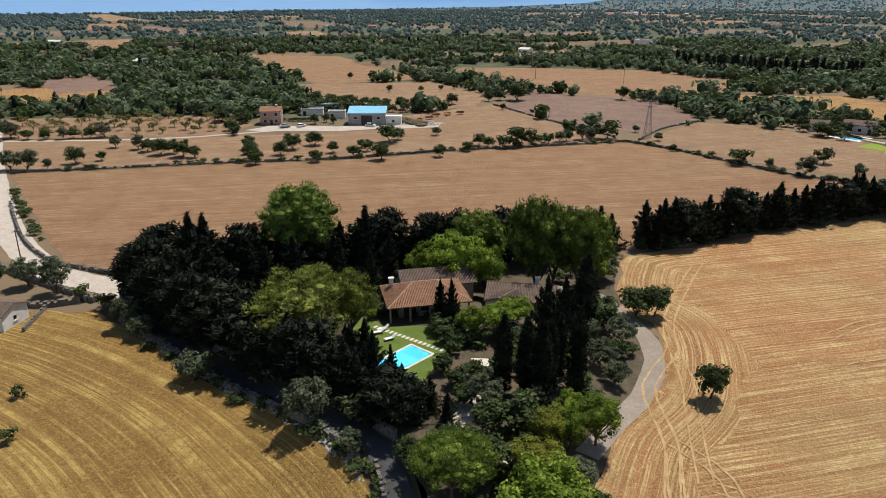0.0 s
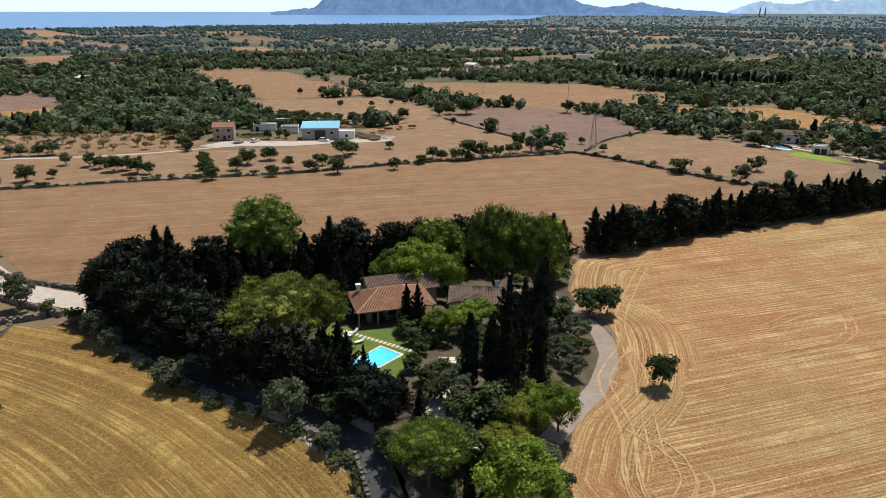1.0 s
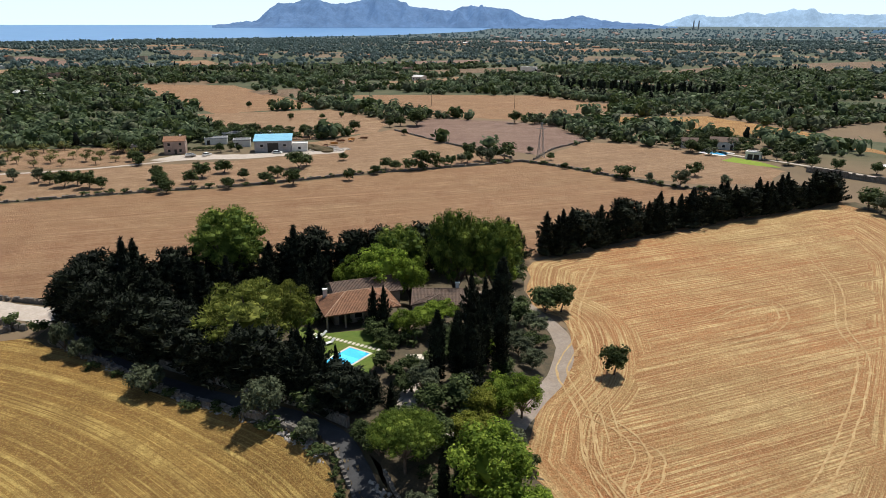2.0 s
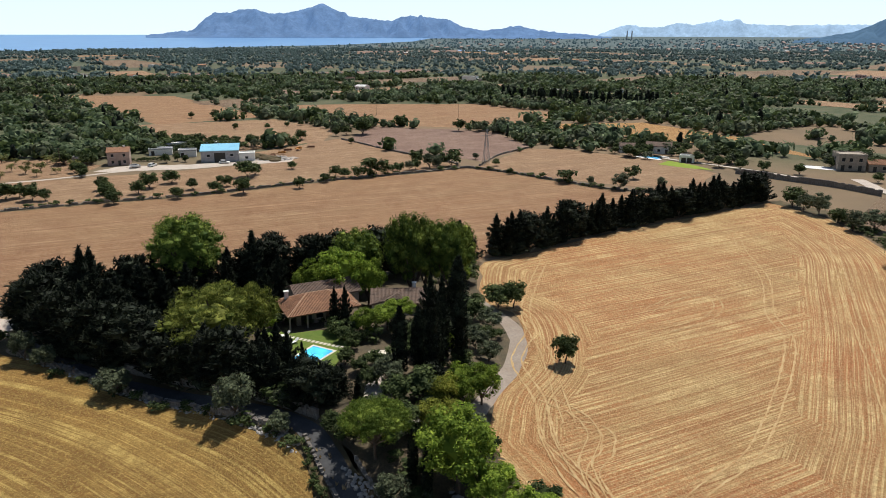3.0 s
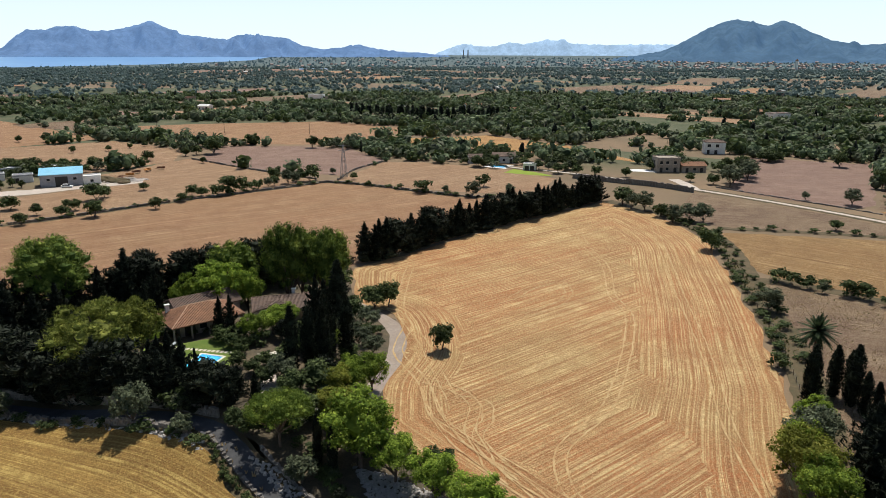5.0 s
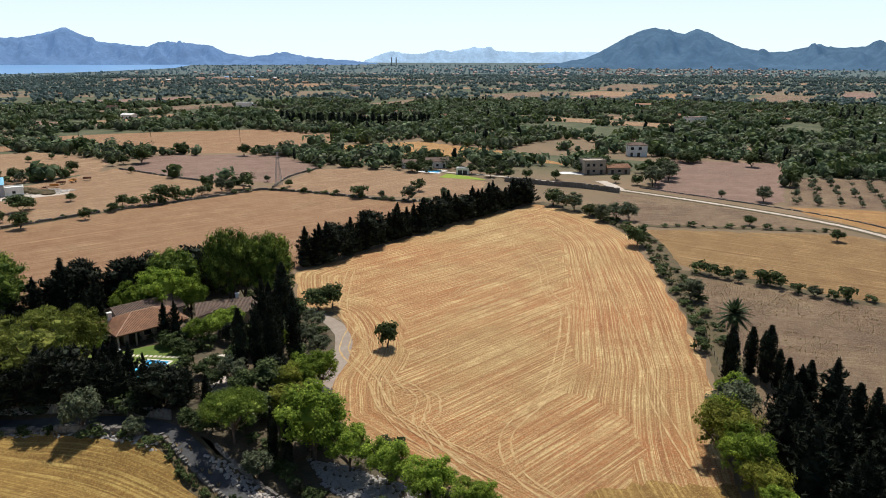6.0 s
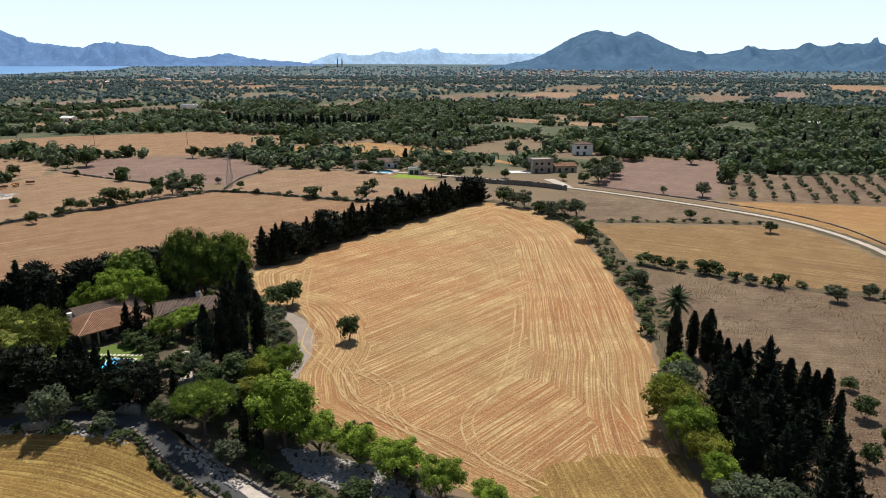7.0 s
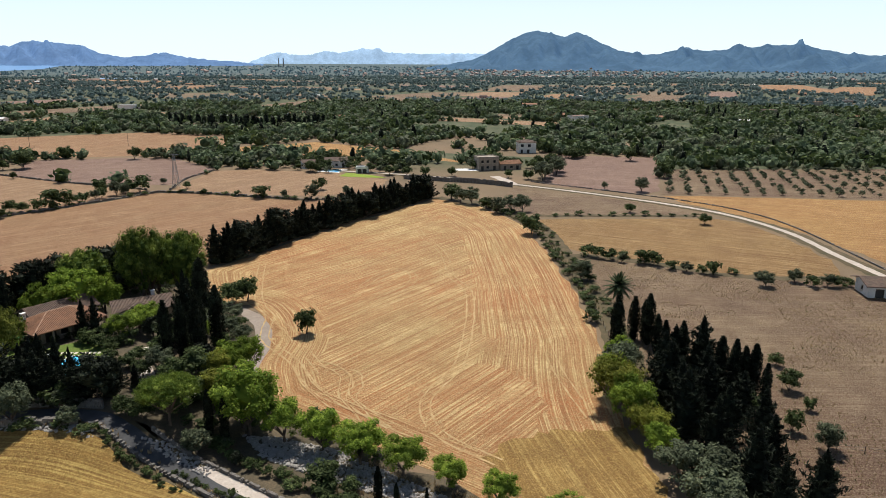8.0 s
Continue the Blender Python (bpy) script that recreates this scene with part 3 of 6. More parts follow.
def limb(a, b, ra, rb, sides=7, bend=0.0, rng=None):
    """A tapered round stem from a to b."""
    a, b = Vector(a), Vector(b)
    d = (b - a).normalized()
    u = d.orthogonal().normalized()
    w = d.cross(u)
    off = u * (rng.uniform(-bend, bend) if rng else 0) + w * (rng.uniform(-bend, bend) if rng else 0)
    verts, faces = [], []
    for i in range(4):
        t = i / 3
        c = a.lerp(b, t) + off * math.sin(math.pi * t)
        r = ra + (rb - ra) * t
        for j in range(sides):
            g = 2 * math.pi * j / sides
            verts.append(tuple(c + (u * math.cos(g) + w * math.sin(g)) * r))
    for i in range(3):
        for j in range(sides):
            k = (j + 1) % sides
            faces.append((i * sides + j, i * sides + k, (i + 1) * sides + k, (i + 1) * sides + j))
    return verts, faces


def plant(name, trunk, crown, bark, foliage, label, category, group=""):
    """A tree: an Empty at its base with trunk and crown."""
    base = tagged(new(name), label, category, group)
    if trunk:
        part("trunk", mesh_of("trunk", *trunk), bark, base)
    part("crown", crown, foliage, base)
    return base


def puff_cloud(puffs, count, size, rng, squash=0.8, needle=False):
    """Leaf sprays on the shells of rounded clumps."""
    weight = np.array([p[3] ** 2 for p in puffs])
    pick = rng.choice(len(puffs), count, p=weight / weight.sum())
    c = np.array([p[:3] for p in puffs])[pick]
    r = np.array([p[3] for p in puffs])[pick]
    d = rng.normal(size=(count, 3))
    d[:, 2] += 0.35
    d /= np.linalg.norm(d, axis=1)[:, None]
    k = rng.uniform(0.72, 1.07, count)
    pos = c + d * (r * k)[:, None] * np.array([1, 1, squash])
    return sprays(pos, size, rng, d * 0.9, 0.5 if needle else 1.1, needle)


def round_tree(name, seed, foliage, label, category, height=1.0, spread=0.5, low=0.25, puffs=26, count=3500, size=0.03, flat=0.0, stems=5, puff=0.17, core=0.62, lean=0.0, heart=0.0, needle=False):
    """A broad tree of unit height: trunk, limbs and a crown of clumps. flat: 1 for an umbrella."""
    rng = np.random.default_rng(seed)
    prng = random.Random(seed)
    lumps = []
    mid, half = (1 + low) / 2, (1 - low) / 2
    tries = 0
    while len(lumps) < puffs:
        tries += 1
        d = rng.normal(size=3)
        d /= np.linalg.norm(d)
        if d[2] < -0.75 + 0.9 * flat:
            continue
        k = rng.uniform(0.55, 0.9)
        r = puff * rng.uniform(0.7, 1.25)
        x, y, z = d * k
        if flat:
            z = low + (1 - low) * (0.25 + 0.6 * max(0.0, 1 - (x * x + y * y)) ** 0.5) * rng.uniform(0.8, 1.05) - r * 0.4
        else:
            z = mid + z * (half - r * 0.5)
        lumps.append((x * (spread - r * 0.5) + lean * z, y * (spread - r * 0.5), min(z, 1 - r * 0.75), r))
    crown = puff_cloud(lumps, count, size, rng, 0.8, needle)
    inner = [blob((x, y, z), (r * core, r * core, r * core * 0.8), prng, 3, 5) for x, y, z, r in lumps]
    if heart:
        inner.append(blob((lean * mid, 0, mid), (spread * heart, spread * heart, half * heart), prng, 7, 11))
    inner = join(inner)
    wood = [limb((0, 0, -0.02), (lean * 0.5, 0, low + 0.1), 0.028, 0.02, 8, 0.01, prng)]
    for i in range(stems):
        x, y, z, r = lumps[i * len(lumps) // stems]
        wood.append(limb((lean * 0.4, 0, low * 0.8), (x, y, z), 0.015, 0.006, 5, 0.03, prng))
    return plant(name, join(wood), quads_mesh("crown", crown, foliage, inner), M["bark"], foliage, label, category)


def conifer(name, seed, foliage, label, spread=0.22, count=2600, size=0.028, column=False, low=0.03):
    """A cypress of unit height: dense upswept sprays in ragged tiers, or a smooth narrow column."""
    rng = np.random.default_rng(seed)
    prng = random.Random(seed)

    def width(u):
        if column:
            return spread * (0.55 + 0.45 * math.sin(math.pi * min(1, 0.15 + u * 0.85))) * min(1.0, (1 - u) * 4.0 + 0.06) ** 0.6
        return spread * (0.10 + 0.90 * (1 - u) ** 0.9) * min(1.0, (1 - u) * 6 + 0.05)
    pos, out = [], []
    if column:
        for i in range(count):
            u = prng.random() ** 0.9
            a = prng.uniform(0, 2 * math.pi)
            r = width(u) * prng.uniform(0.75, 1.05) * (1 + 0.12 * math.sin(3 * a + 7 * u + seed))
            pos.append((r * math.cos(a), r * math.sin(a), low + u * (1 - low)))
            out.append((math.cos(a) * 0.7, math.sin(a) * 0.7, 0.7))
    else:
        boughs = 54
        for b in range(boughs):
            u = (b / boughs) ** 1.1
            a = b * 2.4 + prng.uniform(-0.5, 0.5)
            reach = width(u) * prng.uniform(0.6, 1.45)
            for i in range(count // boughs):
                t = prng.random() ** 0.6
                g = prng.gauss(0, 0.28)
                r = reach * t
                z = low + u * (0.93 - low) + reach * 0.42 * t * t + prng.gauss(0, 0.012)
                pos.append((r * math.cos(a + g * (1.2 - t * 0.8)), r * math.sin(a + g * (1.2 - t * 0.8)), z))
                out.append((math.cos(a) * 0.6, math.sin(a) * 0.6, 0.8))
        for i in range(60):
            u = prng.uniform(0.86, 1.0)
            a = prng.uniform(0, 6.3)
            pos.append((0.02 * (1 - u) * 6 * math.cos(a), 0.02 * (1 - u) * 6 * math.sin(a), u))
            out.append((0, 0, 1))
    crown = sprays(np.array(pos), size, rng, np.array(out), 0.2, True)
    lumps = []
    for i in range(7):
        u = i / 7
        lumps.append(blob((0, 0, low + u * 0.9 + 0.07), (width(u) * (0.85 if column else 0.6),) * 2 + (0.12,), prng, 4, 7))
    wood = limb((0, 0, -0.02), (0, 0, 0.5), 0.02, 0.01, 6)
    return plant(name, wood, quads_mesh("crown", crown, foliage, join(lumps)), M["bark"], foliage, label, "cypress tree")


def shelved(made):
    """The model stays where the first of its kind stands; the rest are copies."""
    return {"model": made, "used": False}


def plant_at(model, x, y, height, width=1.0, turn=0.0, label="", group="", name=""):
    """One more tree of that model. width: over the model's own proportion."""
    m = pose(x, y, mound(x, y), 0, 0, turn) @ Matrix.Diagonal((height * width, height * width, height, 1))
    if not model["used"]:
        model["used"] = True
        ob = model["model"]
        ob.matrix_basis = m
    else:
        ob = model["model"].copy()
        scene.collection.objects.link(ob)
        for c in model["model"].children:
            k = c.copy()
            scene.collection.objects.link(k)
            k.parent = ob
        ob.matrix_basis = m
    return tagged(ob, label, "", group)


TREES = {
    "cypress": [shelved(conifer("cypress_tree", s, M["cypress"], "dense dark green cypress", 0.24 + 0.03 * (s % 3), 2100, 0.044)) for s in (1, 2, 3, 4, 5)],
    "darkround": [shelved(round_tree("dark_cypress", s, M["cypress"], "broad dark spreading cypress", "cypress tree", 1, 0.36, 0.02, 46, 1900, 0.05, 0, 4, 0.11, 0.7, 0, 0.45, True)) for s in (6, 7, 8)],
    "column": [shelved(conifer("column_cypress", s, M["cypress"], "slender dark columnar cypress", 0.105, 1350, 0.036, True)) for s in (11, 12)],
    "pine": [shelved(round_tree("pine_tree", s, M["pine"], "broad pine with a yellowish-green crown", "pine tree", 1, 0.55, 0.12, 100, 11500, 0.0195, 0, 7, 0.09, 0.55, 0, 0.38, True)) for s in (21, 22)],
    "tallpine": [shelved(round_tree("tall_pine", s, M["pinedark"], "tall dense green pine", "pine tree", 1, 0.46, 0.10, 130, 10500, 0.0195, 0, 6, 0.09, 0.6, 0, 0.52, True)) for s in (24, 25)],
    "umbrella": [shelved(round_tree("umbrella_pine", 27, M["stonepine"], "wide umbrella-crowned stone pine", "pine tree", 1, 0.68, 0.30, 150, 15000, 0.021, 1.0, 8, 0.095, 0.6, 0, 0, True))],
    "fresh": [shelved(round_tree("broadleaf_tree", s, M["fresh"], "bright green broadleaf tree", "tree", 1, 0.55, 0.18, 60, 4600, 0.024, 0, 6, 0.10, 0.5, 0, 0.45)) for s in (31, 32, 33)],
    "yellow": [shelved(round_tree("yellowing_tree", 35, M["yellowish"], "yellow-green leafy tree in the garden", "tree", 1, 0.6, 0.12, 70, 5200, 0.023, 0, 6, 0.105, 0.5, 0, 0.45))],
    "olive": [shelved(round_tree("olive_tree", s, M["olive"], "grey-green olive tree with rounded crown", "olive tree", 1, 0.52, 0.12, 38, 1600, 0.04, 0, 5, 0.13, 0.55, 0, 0.42)) for s in (41, 42)],
    "smallolive": [shelved(round_tree("young_olive", s, M["olive"], "small dusty tree in a planted row", "olive tree", 1, 0.56, 0.1, 8, 170, 0.10, 0, 2, 0.25, 0.6)) for s in (45, 46)],
    "almond": [shelved(round_tree("almond_tree", s, M["almond"], "small dusty almond tree in rows", "almond tree", 1, 0.6, 0.22, 10, 200, 0.085, 0, 4, 0.2, 0.4)) for s in (47, 48)],
    "carob": [shelved(round_tree("carob_tree", s, M["scrub"], "dark rounded carob tree on dry ground", "tree", 1, 0.56, 0.05, 30, 820, 0.056, 0, 3, 0.16, 0.55, 0, 0.48)) for s in (51, 52, 53)],
    "bush": [shelved(round_tree("bush", s, M["scrub"], "low dense green bush", "bush", 1, 0.75, 0.0, 8, 210, 0.12, 0, 2, 0.3)) for s in (61, 62)],
}
scatter = random.Random(5)


def put_tree(kind, x, y, height, width=1.0, label="", group="", settled=False):
    """settled: the place already allows for the rise of the ground, and height is over the plain."""
    models = TREES[kind]
    if settled:
        height -= mound(x, y)
    else:
        x, y = lifted(x, y)
    return plant_at(models[scatter.randrange(len(models))], x, y, height, width * scatter.uniform(0.93, 1.07), scatter.uniform(0, 360), label, group)


def row_of_trees(kind, points, spacing, low, high, width=1.0, drift=0.8, group="", label="", mixed=0.0):
    line = smooth_line(points, 0.5)
    walked, last = 0.0, line[0]
    for p in line:
        walked += (p - last).length
        last = p
        if walked >= spacing:
            walked = scatter.uniform(-0.25, 0.25) * spacing
            put_tree("darkround" if kind == "cypress" and scatter.random() < mixed else kind, p.x + scatter.uniform(-drift, drift), p.y + scatter.uniform(-drift, drift), scatter.uniform(low, high), width, label, group)


# windbreak along the big field
row_of_trees("cypress", [(40, 143), (55, 148), (82, 160), (110, 169.5), (148, 182)], 2.5, 7.8, 11.4, 1.35, 0.9, "windbreak of cypresses", "", 0.3)
# back and west hedges of the estate
row_of_trees("cypress", [(-58, 126), (-40, 128), (-15, 131), (12, 135), (36, 139)], 2.9, 8.0, 13.0, 1.3, 1.0, "cypress hedge of the estate", "", 0.4)
row_of_trees("cypress", [(-54, 118.5), (-45.5, 108.2), (-37.5, 100.5), (-31, 95.8)], 2.4, 9.5, 13.0, 1.4, 1.2, "cypress hedge of the estate", "", 0.5)
row_of_trees("cypress", [(-31, 95.5), (-25, 90.5), (-18, 85.6)], 2.4, 8.5, 11.5, 1.5, 1.2, "cypress hedge of the estate", "", 0.6)
row_of_trees("cypress", [(-18, 85.6), (-13, 82), (-5, 75.5)], 2.5, 6.0, 8.6, 1.5, 1.2, "cypress hedge of the estate", "", 0.6)
row_of_trees("cypress", [(-50, 121), (-42, 111), (-32, 104)], 3.0, 9.0, 13.5, 1.4, 1.6, "cypress hedge of the estate", "", 0.5)
for x, y, h in [(-45, 119, 15.5), (-14.6, 127, 14.5), (-35, 118, 12), (-38, 112, 12), (-30, 112, 12), (-27, 120, 11), (-20, 122, 11)]:
    put_tree("cypress", x, y, h, 1.25, "", "cypress hedge of the estate")
for kind, x, y, h, w in [("tallpine", -28, 133, 18.6, 1.02), ("tallpine", 16.8, 119, 20.2, 0.66), ("tallpine", 25, 118, 18.4, 0.66), ("tallpine", 20.5, 122, 17, 0.6), ("pine", -20.5, 94.5, 15.2, 1.2), ("pine", -13.8, 96.5, 14.6, 0.8),
                         ("umbrella", 1, 60, 10.4, 1.0), ("fresh", 2.5, 118, 12.8, 0.95), ("fresh", 7.5, 116, 11.2, 0.75), ("tallpine", 7, 127, 14.8, 0.85), ("fresh", -3, 122, 9.5, 0.9),
                         ("yellow", 10, 64, 7.5, 1.1), ("fresh", 14.5, 69, 8, 0.95), ("fresh", 10, 56, 8.5, 1.05)]:
    put_tree(kind, x, y, h, w, "", "", True)
for x, y, h in [(7.65, 79.6, 14.4), (10.6, 80.2, 13.8), (12.2, 77.5, 14.5), (13.6, 80, 13.5), (17.4, 81.5, 14.5), (15.5, 84, 12.5)]:
    put_tree("column", x, y, h, 1.0, "", "columnar cypresses in the garden", True)
put_tree("cypress", 14.1, 87.5, 16.5, 0.85, "", "", True)
put_tree("column", 22, 100.5, 14.6, 1.1, "", "", True)
put_tree("cypress", 18.5, 98, 12, 1.0, "", "", True)
for x, y, h, w in [(10, 53.7, 11.5, 1.0), (12.9, 48.5, 7.5, 1.05), (15.9, 43, 7.0, 1.05), (18, 36.6, 7.0, 1.05), (20.8, 30.7, 6.2, 1.05), (23.6, 24.7, 5.2, 1.1), (26, 18, 5, 1.1), (29, 10, 4.8, 1.1)]:
    put_tree("fresh", x, y, h, w, "", "row of trees along the field")
put_tree("carob", 36.4, 83.6, 6.0, 0.84, "lone dark green tree standing in the stubble field")
put_tree("carob", 33, 110, 5.5, 1.1)
put_tree("carob", 36.0, 109.5, 6.6, 0.85)


# ---------------------------------------------------------------- more trees, by their places
HEDGE_BACK = [(16.4, 250.3, 4.1), (21.4, 250.3, 4.5), (27.7, 252.2, 7.1), (33.1, 255.3, 3.9), (38.6, 257.3, 4.2), (43.2, 260.5, 4.2), (49.5, 275, 6.2), (52.4, 264.7, 5.9),
              (55.1, 262.6, 4.6), (62.6, 268.0, 6.8), (95.6, 223.4, 4.9), (102.3, 217.9, 3.4), (109.2, 208.4, 6.0), (123.1, 225.0, 5.1), (124.3, 206.2, 4.2), (80.2, 244.3, 2.6),
              (89.1, 233.4, 2.3), (80.4, 262.5, 3.2), (76.4, 279.7, 2.9), (57, 268, 5), (46, 262, 4.5)]
CAROBS_FARM = [(-68.7, 247.6, 5.0), (-60.4, 223.8, 4.9), (-55.3, 238.2, 4.8), (-53.1, 247.6, 6.0), (-46.5, 254.5, 5.1), (-37.9, 241.8, 4.1), (-41.4, 227.8, 4.1), (-29.9, 235.5, 4.0),
               (-26.5, 244.6, 4.2), (-20.4, 231.1, 5.9), (-19.7, 260.6, 6.7), (-16.8, 265.0, 4.3), (-2.6, 274.0, 3.3), (-1.3, 235.4, 4.4), (13.1, 254.3, 4.5), (8.7, 244.5, 3.6),
               (-81.1, 274.2, 3.9), (-29.1, 250.4, 3.2), (-64, 232, 5.5), (-66, 240, 5), (-82, 279, 5), (-86, 284, 4.5)]
CAROBS_WEST = [(-164.8, 268.7, 6.4), (-156.5, 265.4, 3.8), (-150.0, 265.3, 4.2), (-143.8, 266.4, 4.6), (-141.0, 268.7, 3.6), (-134.5, 268.6, 4.3), (-130.2, 270.9, 6.0), (-117.0, 250.7, 4.4),
               (-107.7, 247.7, 5.0), (-96.2, 238.3, 5.8), (-87.6, 235.6, 5.9), (-83.2, 233.9, 4.2), (-119.0, 225.6, 5.8), (-112.6, 229.7, 3.2), (-134.7, 216.2, 6.5), (-129.4, 216.2, 6.5),
               (-124.0, 217.7, 3.5), (-140, 214, 6), (-93, 241, 5), (-103, 244, 4.6)]
LONE_MID = [(64.6, 398.8, 7.0), (92.7, 371.9, 6.9), (23.4, 366.1, 4.3), (29.5, 370.1, 5.2), (38.3, 370.1, 9.4), (28.4, 338.0, 3.2), (4.5, 356.3, 5.5), (-11.7, 338.1, 6.6), (-18.4, 338.1, 5.3),
            (-29.8, 404.0, 4.0), (-12.3, 403.9, 3.4), (-1.2, 411.3, 3.2), (6.9, 416.4, 3.2), (-85.9, 370.6, 5.7), (-93.2, 370.6, 6.6), (-59.9, 468.8, 4.3), (-44.7, 462.3, 6.0), (164.4, 342.7, 6.4),
            (-6.5, 347.0, 4.9), (-38.5, 338.2, 5.3), (-32.3, 343.5, 5.4), (-63.0, 356.6, 6.9), (-55, 352, 6), (-48, 346, 6), (-70, 340, 5), (-84, 318, 6), (-90, 310, 5), (-95, 305, 6)]
EAST_TREES = [(225.7, 136.2, 6.0), (266.2, 151.7, 8.0), (303.4, 197.5, 7.2), (219.1, 150.2, 3.2), (157.1, 139.5, 6.3), (153.8, 142.0, 6.3), (133.7, 113.4, 6.8), (147.7, 143.2, 5.8), (150.1, 151.6, 4.7),
              (151.8, 161.3, 7.0), (149.9, 165.7, 5.5), (151.1, 172.1, 6.7), (186.0, 113.5, 3.5), (189.4, 85.9, 3.9), (138.3, 39.8, 4.0), (147.4, 37.0, 3.6), (214.9, 182.2, 9.1), (232.8, 189.3, 8.2),
              (252.3, 210.2, 7.4), (212.1, 188.5, 4.7), (208.5, 197.8, 4.0), (191.0, 218.2, 4.6), (108.0, 72.4, 5.2), (222, 187, 8), (241, 196, 8)]
EAST_SHRUBS = [(146.9, 32.7, 2.8), (150.1, 30.1, 3.3), (133.1, 68.3, 3.9), (132.0, 70.6, 3.9), (133.4, 62.5, 2.5), (134.5, 59.0, 2.9), (136.0, 55.8, 2.3), (137.5, 53.2, 3.6), (126.3, 84.9, 3.3),
               (127.8, 82.1, 3.3), (128.8, 79.1, 3.2), (128.9, 75.3, 2.7), (85.9, 51.7, 2.8),  (143, 44, 2.2),
               (152, 28, 2.6), (154, 27, 2.2)]
for places, kinds, group in ((HEDGE_BACK, ("carob", "bush", "olive"), "scrub hedge of the back field"), (CAROBS_FARM, ("carob",), "carob trees near the barn"), (CAROBS_WEST, ("carob", "carob", "olive"), "carob trees west"),
                             (LONE_MID, ("carob",), "lone trees on the far fields"), (EAST_TREES, ("carob", "olive"), "trees by the dirt road"), (EAST_SHRUBS, ("bush", "bush", "olive"), "shrubs of the dry field")):
    for x, y, h in places:
        put_tree(scatter.choice(kinds), x, y, h * 1.08, scatter.uniform(0.95, 1.2), "", group)

# almond orchard and olive grove
for i in range(7):
    for j in range(9):
        x, y = -186 + j * 12 + i * 4.5 + scatter.uniform(-2, 2), 270 + i * 7.6 + scatter.uniform(-2, 2)
        if inside([x], [y], ORCHARD)[0] and scatter.random() < 0.9:
            put_tree("almond", x, y, scatter.uniform(2.8, 4.4), 1.25, "", "almond orchard")
for i in range(13):
    for j in range(15):
        x, y = 222 + i * 8.2 * 0.72 + j * 7.5 * 0.7 + scatter.uniform(-1, 1), 128 + i * 8.2 * 0.5 - j * 7.5 * 0.72 + scatter.uniform(-1, 1)
        if inside([x], [y], OLIVES)[0] and scatter.random() < 0.92:
            put_tree("smallolive", x, y, scatter.uniform(1.7, 3.3), 1.2, "young olive tree in a planted row", "olive grove")

# lone trees beside the grove
for kind, x, y, h, w in [("carob", 93.9, 16.2, 2.6, 1.1), ("carob", 85.6, 10.0, 4.2, 0.9), ("carob", 72.3, 3.4, 4.0, 0.75), ("carob", 81.0, 4.6, 2.6, 0.9), ("olive", 70.9, -2.3, 4.6, 1.1)]:
    put_tree(kind, x, y, h, w, "", "lone trees beside the grove")

# grove east of the big field
for x, y, h in [(76.7, 38.5, 11.2), (84.5, 36.9, 10.3), (84.8, 40.4, 8.8), (86.5, 39.0, 8.2), (83.4, 34.2, 7.3), (78.1, 25.5, 8.4), (78.7, 16.3, 9.0), (79.2, 13.2, 9.0), (76.8, 10.0, 7.4), (76.9, 17.8, 9.5),
                (78.2, 14.4, 8.5), (81, 31, 7.5), (82, 28, 8)]:
    put_tree("column", x, y, h, 1.15, "", "columnar cypresses of the grove")
for x, y, h in [(76.3, 21.1, 12.1), (76.9, 26.4, 9.0), (70.5, 10.5, 8.0), (66.4, 13.8, 9.8), (55.3, 6.5, 9.8), (52.0, -0.8, 10.0), (59.1, 13.2, 10.7), (65.0, 19.8, 11.4), (71, 17, 10), (61, 8, 9.5), (66, 5, 8.5), (58, 0, 9),
                (70, 24, 10.5), (73, 14, 8.5), (62, 16, 10), (48, -6, 9), (54, -8, 9)]:
    put_tree("cypress", x, y, h, 1.35, "", "dark cypresses of the grove")
for kind, x, y, h, w in [("yellow", 58, 24.5, 9.5, 0.85), ("fresh", 55.3, 20, 8.5, 0.9), ("fresh", 61.5, 28, 8.0, 0.9), ("yellow", 53.5, 15.5, 6.5, 1.0), ("olive", 65, 29.5, 8, 0.9), ("olive", 68.5, 31, 7.5, 0.9), ("olive", 47.5, 6.5, 6.5, 1.1),
                         ("fresh", 51, 12, 5.5, 1.0), ("olive", 44, 0, 7.5, 1.0), ("olive", 41.5, -3, 7, 1.1), ("carob", 73.5, 9.5, 4, 0.9), ("fresh", 72, 34, 6, 1.0), ("olive", 50, 2, 6.5, 1.1)]:
    put_tree(kind, x, y, h, w)

